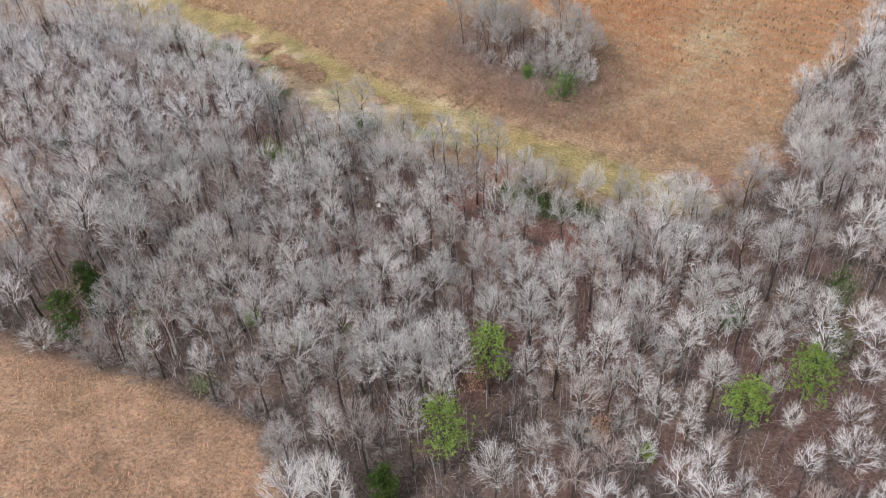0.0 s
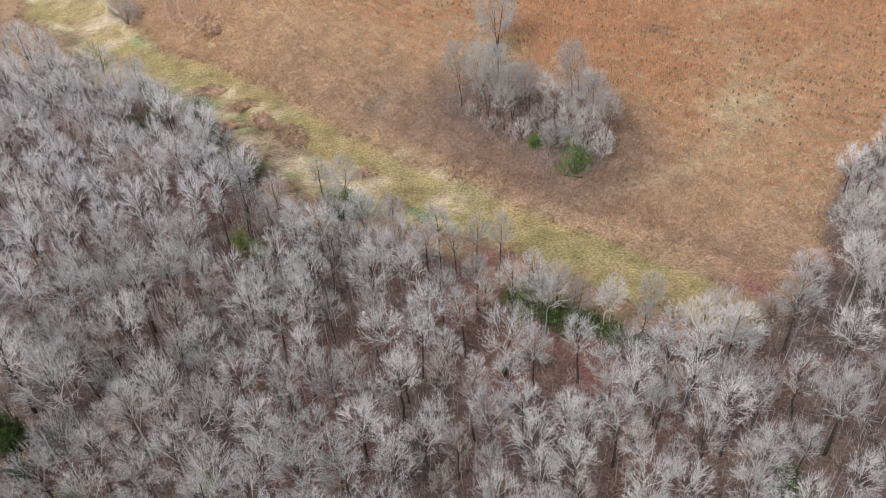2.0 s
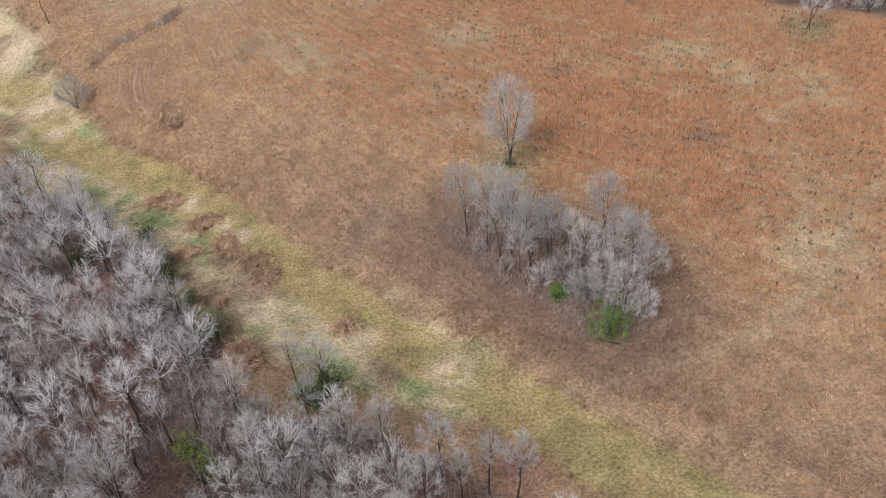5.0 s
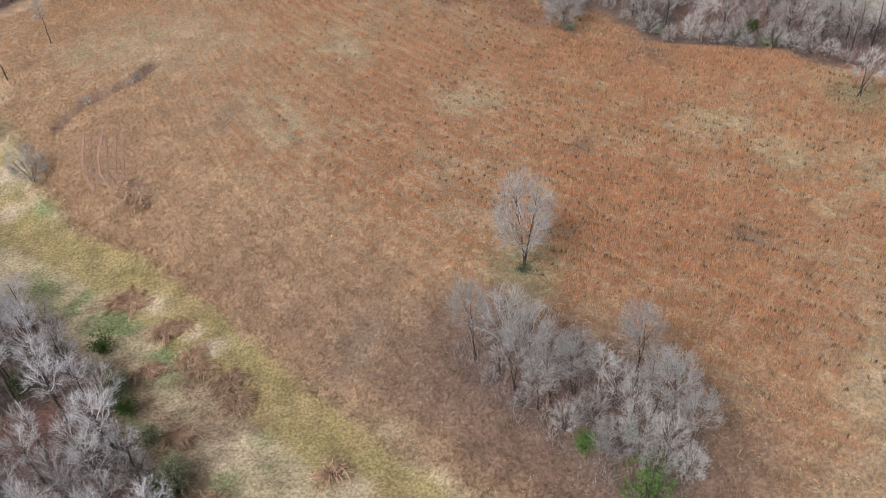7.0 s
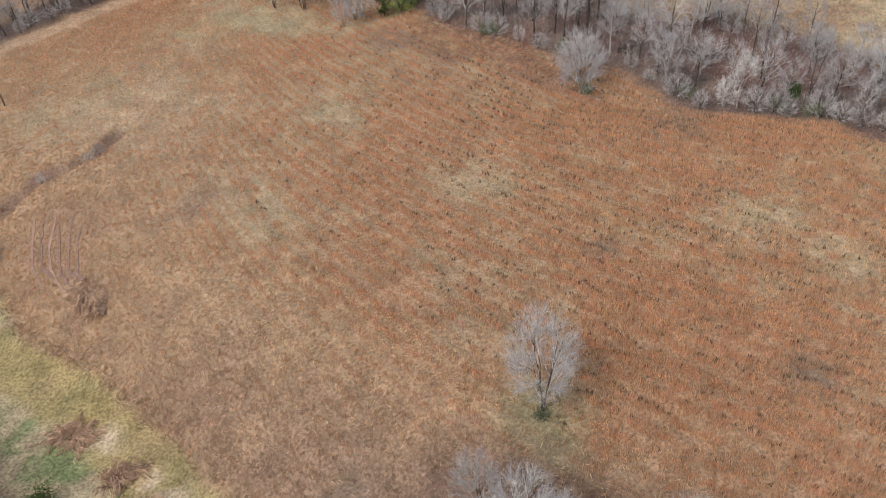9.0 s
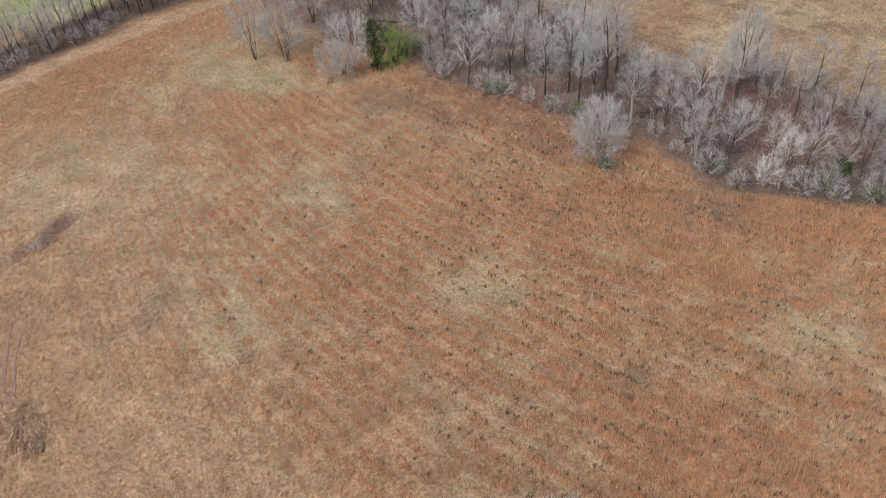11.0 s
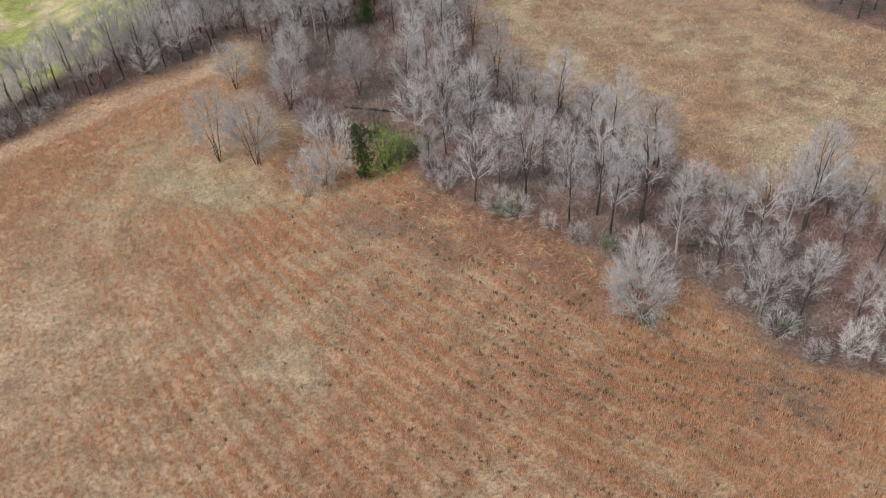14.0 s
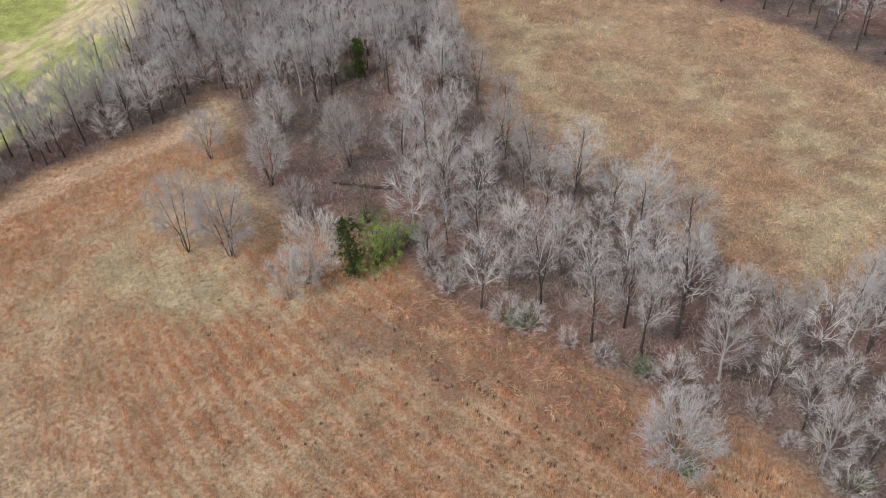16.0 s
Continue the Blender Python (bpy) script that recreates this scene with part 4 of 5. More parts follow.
SHRUBS += [
    ((-39.9, 128.3), 2.6, 3.6, M_CEDAR, 0.7, "dark evergreen thicket at the wood's edge"), ((-45.3, 126.5), 2.4, 3.2, M_SHRUB, 0.7, "dark green shrub at the wood's edge"), ((-30.8, 115.1), 2.6, 3.6, M_SHRUB, 0.7, "dark green shrub at the wood's edge"), ((-34.7, 119.3), 2.0, 3.0, M_CEDAR, 0.5, "dark evergreen thicket at the wood's edge"),
    ((14.8, 106.4), 5.4, 5.4, M_HOLLY, 1.0, "bright green leafy shrub at the clump's edge"), ((10.2, 111.2), 2.1, 2.3, M_HOLLY, 0.6, "small green shrub under bare trees"),
]
SHRUBS += [
    ((-9.0, 212.9), 7.0, 5.8, M_PINE, 1.6, "light green leafy bush at the wood's edge"), ((-7.2, 215.5), 4.0, 3.6, M_SHRUB, 0.7, "light green leafy bush at the wood's edge"), ((-5.1, 216.1), 2.6, 3.0, M_SHRUB, 0.5, "thin shrub with sparse greenish leaves"),
    ((-10.5, 220.0), 4.5, 4.0, M_SHRUB, 0.5, "thin shrub with sparse greenish leaves"), ((-15.4, 252.5), 2.6, 3.6, M_SHRUB, 0.5, "thin shrub with sparse greenish leaves"), ((5.3, 203.9), 2.0, 4.0, M_SHRUB, 0.5, "thin shrub with sparse greenish leaves"), ((15.5, 197.2), 2.2, 2.6, M_SHRUB, 0.6, "thin shrub with sparse greenish leaves"), ((17.8, 187.5), 1.6, 2.2, M_SHRUB, 0.6, "thin shrub with sparse greenish leaves"), ((31.3, 186.1), 1.5, 2.0, M_SHRUB, 0.6, "thin shrub with sparse greenish leaves"),
]
SHRUBS += [
    ((-27.1, 109.7), 3.4, 4.0, M_SHRUB, 0.7, "dark green shrub at the wood's edge"), ((-14.0, 100.0), 4.0, 4.0, M_CEDAR, 0.7, "dark evergreen thicket at the wood's edge"), ((-16.0, 101.0), 3.0, 3.0, M_SHRUB, 0.7, "dark green shrub at the wood's edge"), ((-45.6, 121.7), 3.0, 4.0, M_CEDAR, 0.6, "dark evergreen thicket at the wood's edge"),
    ((-25.4, 92.8), 3.5, 3.0, M_PINE, 0.5, "small green-leaved shrub in the woods"), ((-23.1, 90.9), 3.0, 2.4, M_PINE, 0.4, "small green-leaved shrub in the woods"), ((-21.5, 97.8), 2.8, 2.8, M_SHRUB, 0.5, "thin shrub with sparse greenish leaves"), ((6.6, 81.5), 4.0, 4.4, M_SHRUB, 0.7, "vine-grown green shrub at the wood's edge"), ((11.1, 79.2), 4.0, 4.4, M_SHRUB, 0.7, "vine-grown green shrub at the wood's edge"), ((14.9, 75.9), 3.6, 4.0, M_SHRUB, 0.6, "vine-grown green shrub at the wood's edge"), ((-23.8, 89.7), 4.5, 5.0, M_SHRUB, 0.35, "thin shrub with sparse greenish leaves"),
]
SHRUBS += [
    ((-30.8, 55.0), 4.4, 2.6, M_SHRUB, 0.7, "dark green shrub in the woods"), ((-21.5, 58.1), 2.2, 1.8, M_PINE, 0.5, "small green-leaved shrub in the woods"), ((33.1, 51.4), 5.0, 4.0, M_SHRUB, 0.9, "dark green shrub in the woods"), ((36.5, 58.1), 6.0, 2.2, M_SHRUB, 0.7, "dark green shrub in the woods"), ((-11.7, 55.1), 3.0, 2.6, M_SHRUB, 0.4, "thin shrub with sparse greenish leaves"), ((-16.0, 54.9), 3.4, 2.4, M_SHRUB, 0.5, "thin shrub with sparse greenish leaves"), ((14.1, 40.4), 2.0, 1.2, M_PINE, 0.4, "small green-leaved shrub in the woods"), ((-24.1, 48.3), 2.0, 3.4, M_SHRUB, 0.4, "thin shrub with sparse greenish leaves"),
    ((-27.5, 110.9), 3.0, 4.0, M_SHRUB, 0.8, "dark green shrub at the wood's edge"), ((-36.3, 122.9), 2.2, 4.0, M_SHRUB, 0.7, "dark green shrub at the wood's edge"), ((4.3, 203.7), 1.5, 3.0, M_SHRUB, 0.4, "thin shrub with sparse greenish leaves"), ((42.1, 180.6), 1.8, 3.4, M_SHRUB, 0.5, "thin shrub with sparse greenish leaves"), ((45.5, 177.6), 1.8, 3.4, M_SHRUB, 0.5, "thin shrub with sparse greenish leaves"),
]
SHRUBS += [
    ((0.4, 49.3), 3.6, 2.4, M_DRYLEAF, 0.5, "young tree keeping its pale dead leaves"), ((7.9, 51.0), 3.4, 2.2, M_DRYLEAF, 0.5, "young tree keeping its pale dead leaves"), ((10.5, 42.7), 3.4, 2.2, M_DRYLEAF, 0.5, "young tree keeping its pale dead leaves"), ((-36.1, 59.5), 2.2, 1.6, M_DRYLEAF, 0.5, "young tree keeping its pale dead leaves"), ((-36.2, 54.3), 1.8, 1.4, M_DRYLEAF, 0.5, "young tree keeping its pale dead leaves"),
]
SHRUBS += [((x, y), tall, wide, M_CEDAR, 0.6, "dark evergreen thicket at the wood's edge") for x, y in ((7.3, 82.4), (9.6, 81.0), (12.4, 78.6), (15.1, 76.6), (17.6, 74.6), (5.2, 84.0), (-36.6, 121.0), (-63.0, 129.5), (-15.2, 100.0), (9.0, 80.0), (-28.4, 109.2)) for tall, wide in ((2.6, 3.4),)]
SHRUBS += [((25.3, 56.6), 3.2, 3.0, M_CEDAR, 0.5, "dark evergreen shrub in the woods"), ((34.0, 53.1), 4.2, 3.6, M_CEDAR, 0.7, "dark evergreen shrub in the woods"), ((37.6, 61.0), 5.0, 3.0, M_CEDAR, 0.6, "dark evergreen shrub in the woods")]
SHRUBS += [((6.0, 131.3), 0.9, 2.2, M_SHRUB, 0.25, "low dark growth round a single tree's foot")]
for n, ((x, y), tall, wide, leaf, thin, label) in enumerate(SHRUBS):
    leafy_shrub("shrub", label, x, y, tall, wide, leaf, 300 + n, thin)


# ---------------------------------------------------------------- undergrowth, grass
def in_view(at):
    """Keep to the stretch of land along the flight."""
    x, y = at[:, 0], at[:, 1]
    return at[(np.abs(x) < 27 + 0.42 * y) & (y > 30) & (y < 300)]


def undergrowth():
    """Thin saplings and brambles on the woodland floor."""
    rng = np.random.RandomState(77)
    at = []
    for area, dense, pad in ((WOODS, 0.9, 0.5), (GROVE, 1.0, 1.0), (CLUMP, 3.0, 1.5)):
        pts = np.array(area)
        lo, hi = np.maximum(pts.min(0) - 2, (-95, 26)), np.minimum(pts.max(0) + 2, (85, 300))
        c = rng.rand(int(dense * np.prod(hi - lo)), 2) * (hi - lo) + lo
        at.append(c[inside(c[:, 0], c[:, 1], area) > -pad * rng.rand(len(c))])
    at = np.concatenate(at)
    at = in_view(at)
    base = np.column_stack([at, floor_at(at[:, 0], at[:, 1]) - 0.05])
    n, k = len(base), 7
    tall = rng.uniform(0.6, 2.4, n) ** 1.1
    p = np.repeat(base, k, 0) + rng.normal(size=(n * k, 3)) * (0.18, 0.18, 0) + np.repeat(tall, k)[:, None] * np.array([0, 0, 1]) * (rng.rand(n * k, 1) * 0.45)
    q = p + np.repeat(tall, k)[:, None] * (rng.normal(size=(n * k, 3)) * (0.3, 0.3, 0.12) + (0, 0, 0.55))
    me = triangles("undergrowth", slivers(p, q, rng.uniform(0.015, 0.035, n * k), rng), M_TWIG_BROWN)
    tagged(new("undergrowth", me), "thin bare saplings and brown bramble stems", "undergrowth", kind="stuff")


undergrowth()


def saplings():
    """Knee- to twice head-high leafless young trees between the trunks."""
    rng = np.random.RandomState(78)
    pts = np.array(WOODS)
    lo, hi = np.maximum(pts.min(0), (-95, 26)), np.minimum(pts.max(0), (85, 135))
    c = rng.rand(7500, 2) * (hi - lo) + lo
    c = in_view(c[(inside(c[:, 0], c[:, 1], WOODS) > 0.3) & (spots(c[:, 0], c[:, 1], CLEARINGS) < 0.35)])
    n, k = len(c), 16
    base = np.column_stack([c, floor_at(c[:, 0], c[:, 1]) - 0.05])
    tall = rng.uniform(1.8, 5.2, n)
    top = base + tall[:, None] * (rng.normal(size=(n, 3)) * (0.05, 0.05, 0) + (0, 0, 1))
    stems = slivers(base, top, rng.uniform(0.04, 0.08, n), rng)
    w = np.repeat(np.arange(n), k)
    f = rng.uniform(0.25, 0.97, (n * k, 1))
    p = base[w] * (1 - f) + top[w] * f
    q = p + (tall[w] * rng.uniform(0.1, 0.26, n * k) * (1.15 - 0.7 * f[:, 0]))[:, None] * unit(rng.normal(size=(n * k, 3)) * (1, 1, 0.4) + (0, 0, 0.8))
    me = triangles("saplings", np.concatenate([stems, slivers(p, q, rng.uniform(0.016, 0.03, n * k), rng)]), M_TWIG_GREY)
    tagged(new("saplings", me), "thin leafless grey saplings between the trunks", "saplings", kind="stuff")


saplings()


def row_tint(at, col, tall):
    """Growth in the drilled rows is more orange, in the lines between them shorter and the colour of straw."""
    x, y = at[:, 0], at[:, 1]
    p = (y - np.interp(x, ROW_X, ROW_Y) - 0.4) % 2.45
    field = smooth(10, 18, 0.615 * x + 0.788 * (y - 108.9)) * smooth(215, 195, y) * (inside(x, y, BEYOND) < 0)
    line, band = 0.6 * field * smooth(0, 0.12, p) * smooth(0.97, 0.8, p), 0.4 * field * smooth(1.05, 1.2, p) * smooth(2.4, 2.2, p)
    col = col * (1 - line - band)[:, None] + np.array((0.38, 0.325, 0.2)) * line[:, None] + np.array(ORANGE) * band[:, None]
    return col, tall * (1 - 0.6 * line + 0.4 * band)


def blades(name, label, at, each, wide, slant, seed, tallness=1.0, tight=1.0, gain=1.25, straw=None, rows=False):
    """Tufts of dry grass at the places given, coloured, sized and thinned by the zone they stand in."""
    rng = np.random.RandomState(seed)
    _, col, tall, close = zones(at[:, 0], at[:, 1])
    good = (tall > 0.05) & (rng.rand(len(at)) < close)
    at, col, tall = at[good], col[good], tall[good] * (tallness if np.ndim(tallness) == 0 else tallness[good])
    if rows:
        col, tall = row_tint(at, col, tall)
    if straw is not None:  # lines of shorter straw between the tussocks
        s1 = straw[good] * 0.85
        col = col * (1 - s1[:, None]) + np.array((0.35, 0.30, 0.185)) * s1[:, None]
        tall = tall * (1 - 0.68 * s1)
        o1 = 0.4 * (1 - np.minimum(1, 4 * s1)) * smooth(11, 19, 0.615 * at[:, 0] + 0.788 * (at[:, 1] - 108.9)) * (1 - smooth(0.3, 0.8, spots(at[:, 0], at[:, 1], PALE_SPOTS)))
        col = col * (1 - o1[:, None]) + np.array(ORANGE) * o1[:, None]
    n = len(at)
    base = np.column_stack([at, floor_at(at[:, 0], at[:, 1]) - 0.04])
    size = tall * rng.uniform(0.6, 1.25, n)
    spread_r = tight * (0.07 + 0.15 * size)[:, None]
    lean = rng.normal(size=(n, 2)) * 0.16 * slant
    p = np.repeat(base, each, 0)
    ring = rng.normal(size=(n * each, 2)) * np.repeat(spread_r, each, 0)
    p[:, :2] += ring
    long = np.repeat(size, each) * rng.uniform(0.6, 1.1, n * each)
    q = p + np.column_stack([(np.repeat(lean, each, 0) + rng.normal(size=(n * each, 2)) * 0.15 * slant + ring * 0.6), np.ones(n * each)]) * long[:, None]
    tint = rng.uniform(0.8, 1.2, (n, 1)) * (1 + rng.normal(size=(n, 3)) * 0.03)
    pale = rng.rand(n, 1) ** 3 * 0.4
    col = col * (1 - pale) + np.array(STRAW) * pale
    col = np.clip(gain * col * tint, 0.01, 0.9)
    me = triangles(name, slivers(p, q, rng.uniform(0.6, 1.3, n * each) * wide, rng), M_GRASS, np.repeat(col, each, 0))
    tagged(new(name, me), label, "grass", kind="stuff")


def field_rows():
    """Tussocks drilled in long bending rows, with a thinner line between rows; where they stand, and how far each belongs to that line."""
    rng = np.random.RandomState(91)
    out = []
    for shift in np.arange(-130, 190, 2.45):
        for sub in (-0.72, -0.42, -0.12, 0.18, 0.62, 1.05):
            q = np.arange(0, ROW_S[-1], 0.4)
            q = q + rng.uniform(-0.5, 0.5, len(q)) * 0.45
            x, y = np.interp(q, ROW_S, ROW_X), np.interp(q, ROW_S, ROW_Y) + 130 + shift + sub
            near = (np.abs(x) < 27 + 0.42 * y) & (y > 95) & (y < 262)
            x, y = x[near], y[near]
            wild = 0.06 + 0.1 * smooth(0.46, 0.66, cloud(x, y, 20, 45)) + 0.16 * smooth(-16, -34, x) + 0.16 * smooth(20, 10, 0.615 * x + 0.788 * (y - 108.9))
            y = y + rng.normal(size=len(x)) * wild + 0.4 * (lump(q[near], 0 * x + shift * 3.1, 6.0, 3) - 0.5)
            x = x + rng.normal(size=len(x)) * wild * 0.5
            out.append(np.column_stack([x, y, np.full(len(x), float(sub > 0.4))]))
    at = np.concatenate(out)
    x, y, line = at.T
    keep = (0.615 * x + 0.788 * (y - 108.9) > 2) & (inside(x, y, BEYOND) < 0) & (inside(x, y, MEADOW) < 0) & (inside(x, y, WOODS) < -0.3)
    keep &= inside(x, y, GROVE) < -0.5
    core = smooth(16, 34, 0.615 * x + 0.788 * (y - 108.9)) * smooth(-42, -20, x)
    keep &= (lump(x, y, 0.75, 95) > 0.17 + 0.2 * line) & (rng.rand(len(x)) < 0.5 + 0.5 * core)
    for f in FURROWS:
        keep &= near_line(x, y, f) > 0.24
    at = at[keep]
    at[:, 2] *= 0.25 + 0.75 * smooth(24, -8, at[:, 0] - 0.25 * (at[:, 1] - 150))  # straw grows in the lines on the western side only
    return at[:, :2], at[:, 2]


row_places, row_lines = field_rows()
blades("field_grass", "tall dry orange-brown grass tussocks in long rows", row_places, 14, 0.044, 0.36, 92, 0.66 + 0.44 * smooth(-6, 18, row_places[:, 0] - 0.2 * (row_places[:, 1] - 150)), 0.9, 1.69, row_lines)


def stubble():
    """Short dark tufts along the lines between the rows, in broken dashes: shaded gaps drawn as added growth."""
    rng = np.random.RandomState(93)
    out = []
    for shift in np.arange(-130, 190, 2.45):
        q = np.arange(0, ROW_S[-1], 0.5) + rng.uniform(-0.2, 0.2, len(np.arange(0, ROW_S[-1], 0.5)))
        x, y = np.interp(q, ROW_S, ROW_X), np.interp(q, ROW_S, ROW_Y) + 130 + shift + 0.45
        y = y + 0.4 * (lump(q, 0 * x + shift * 3.1, 6.0, 3) - 0.5) + rng.normal(size=len(x)) * 0.22
        out.append(np.column_stack([x, y])[rng.rand(len(x)) < 0.85])
    at = in_view(np.concatenate(out))
    x, y = at[:, 0], at[:, 1]
    across = 0.615 * x + 0.788 * (y - 108.9)
    core = smooth(18, 34, across) * (0.2 * smooth(-30, -10, x) + 0.8 * smooth(-8, 12, x)) * smooth(232, 205, y)
    keep = (inside(x, y, BEYOND) < 0) & (inside(x, y, GROVE) < -3) & (inside(x, y, HOLLOW) < -1) & (near_line(x, y, STRIP) > 6) & (inside(x, y, MEADOW) < -2) & (rng.rand(len(x)) < core * (0.2 + 0.8 * smooth(0.42, 0.6, cloud(x, y, 3, 46))))
    at = at[keep]
    n, k = len(at), 9
    base = np.repeat(np.column_stack([at, floor_at(at[:, 0], at[:, 1])]), k, 0) + rng.normal(size=(n * k, 3)) * (0.1, 0.1, 0)
    tip = base + rng.normal(size=(n * k, 3)) * (0.06, 0.06, 0) + np.array([0, 0, 1]) * rng.uniform(0.25, 0.66, (n * k, 1))
    tagged(new("stubble", triangles("stubble", slivers(base, tip, rng.uniform(0.04, 0.08, n * k), rng), M_GAP_SHADE)), "dark brown tufts standing in for shade between the grass rows", "stubble", kind="stuff")


stubble()



def loose(count, box, test, seed):
    rng = np.random.RandomState(seed)
    at = rng.rand(count, 2) * (box[1] - box[0], box[3] - box[2]) + (box[0], box[2])
    return at[test(at[:, 0], at[:, 1])]


def off_ruts(at):
    """Leave the wheel ruts bare."""
    bare = np.min([near_line(at[:, 0], at[:, 1], f) for f in FURROWS], 0)
    return at[bare > 0.2]


weeds = loose(44000, (-70, 62, 70, 160), lambda x, y: (near_line(x, y, LANE) > 2.6) & (0.615 * x + 0.788 * (y - 108.9) > 1) & (0.615 * x + 0.788 * (y - 108.9) < 24) & (inside(x, y, WOODS) < -0.2), 101)


def arched(base, way, long, high, width, rng):
    """Stems that rise from base and arch over along way, in two thin pieces each."""
    mid = base + way * (long * 0.45)[:, None] + np.column_stack([0 * high, 0 * high, high])
    tip = base + way * long[:, None] + np.column_stack([0 * high, 0 * high, high * rng.uniform(0.0, 0.5, len(high))])
    return np.concatenate([slivers(base, mid, width, rng), slivers(mid + (base - mid) * 0.15, tip, width, rng)])


def lodged(name, label, at, each, long, seed, gain=1.7):
    """Tall dead weeds beaten down in swirls, coloured by the zone they lie in."""
    rng = np.random.RandomState(seed)
    _, col, tall, close = zones(at[:, 0], at[:, 1])
    good = (tall > 0.2) & (rng.rand(len(at)) < close)
    at = at[good]
    col, _ = row_tint(at, col[good], tall[good])
    n = len(at)
    turn = 6.28 * (cloud(at[:, 0], at[:, 1], 5.0, seed) * 2.4) + rng.normal(size=n) * 0.5
    w = np.repeat(np.arange(n), each)
    spot = at[w] + rng.normal(size=(n * each, 2)) * 0.17
    base = np.column_stack([spot, floor_at(spot[:, 0], spot[:, 1]) - 0.03])
    t = turn[w] + rng.normal(size=n * each) * 0.28
    size = long * rng.uniform(0.6, 1.2, n * each) * rng.uniform(0.7, 1.2, n)[w]
    tris = arched(base, np.column_stack([np.cos(t), np.sin(t), 0 * t]), size, size * rng.uniform(0.25, 0.6, n * each), rng.uniform(0.025, 0.05, n * each), rng)
    tint = rng.uniform(0.5, 1.45, (n, 1)) ** 1.1 * (1 + rng.normal(size=(n, 3)) * 0.03)
    pale = rng.rand(n, 1) ** 3 * 0.5
    col = np.clip(gain * (col * (1 - pale) + np.array(STRAW) * pale) * tint, 0.01, 0.85)[w]
    me = triangles(name, tris, M_GRASS, np.concatenate([col, col]))
    tagged(new(name, me), label, "weeds", kind="stuff")


lodged("dead_weeds", "tangled brown dead weeds beaten down on the valley side", off_ruts(weeds[:24000]), 5, 0.62, 102)
far_weeds = loose(9000, (-5, 80, 178, 290), lambda x, y: (inside(x, y, BEYOND) > 0) & (cloud(x, y, 4, 79) > 0.42), 113)
lodged("far_weeds", "patches of tan and rust dead weeds in the far field", in_view(far_weeds), 4, 0.9, 114)
hollow_weeds = loose(5200, (-14, 24, 186, 218), lambda x, y: (inside(x, y, HOLLOW) > -3) & (inside(x, y, GROVE) < -0.5), 111)
lodged("hollow_weeds", "reddish brown dead weeds beaten down before the far hedgerow", hollow_weeds, 6, 0.9, 112)
fine = loose(100000, (-78, 64, 105, 245), lambda x, y: (0.615 * x + 0.788 * (y - 108.9) > 3) & (inside(x, y, WOODS) < -0.2) & (inside(x, y, GROVE) < 0) & (inside(x, y, BEYOND) < 0) & (inside(x, y, MEADOW) < 0) & (cloud(x * 7.3, y * 5.9, 3, 7) > 0.75 * smooth(14, 30, 0.615 * x + 0.788 * (y - 108.9)) * smooth(-42, -20, x)), 109)
blades("thin_grass", "fine pale dry grass between the tussocks", off_ruts(in_view(fine)), 5, 0.045, 0.9, 110, 0.6, 1.2, 1.6, None, True)
verge = loose(60000, (-95, 50, 65, 190), lambda x, y: ((near_line(x, y, VERGE) < 8) | (near_line(x, y, LANE) < 4.5)) & (inside(x, y, WOODS) < 0.5), 103)
blades("short_grass", "short yellowish green grass of the mown lane", verge, 5, 0.06, 2.2, 104, 1.3, 1.0, 0.85)
near_field = loose(24000, (-70, -8, 20, 100), lambda x, y: inside(x, y, WOODS) < -0.2, 105)
blades("near_field_grass", "dry pinkish tan grass of the near field", near_field, 7, 0.06, 2.0, 106, 1.0, 1.6, 1.65)
far_field = loose(30000, (-10, 90, 170, 300), lambda x, y: (inside(x, y, BEYOND) > -1) & (inside(x, y, GROVE) < 0), 107)
blades("far_field_grass", "tan and orange dry grass of the far field", in_view(far_field), 7, 0.08, 1.8, 108, 1.0, 1.7, 1.65)


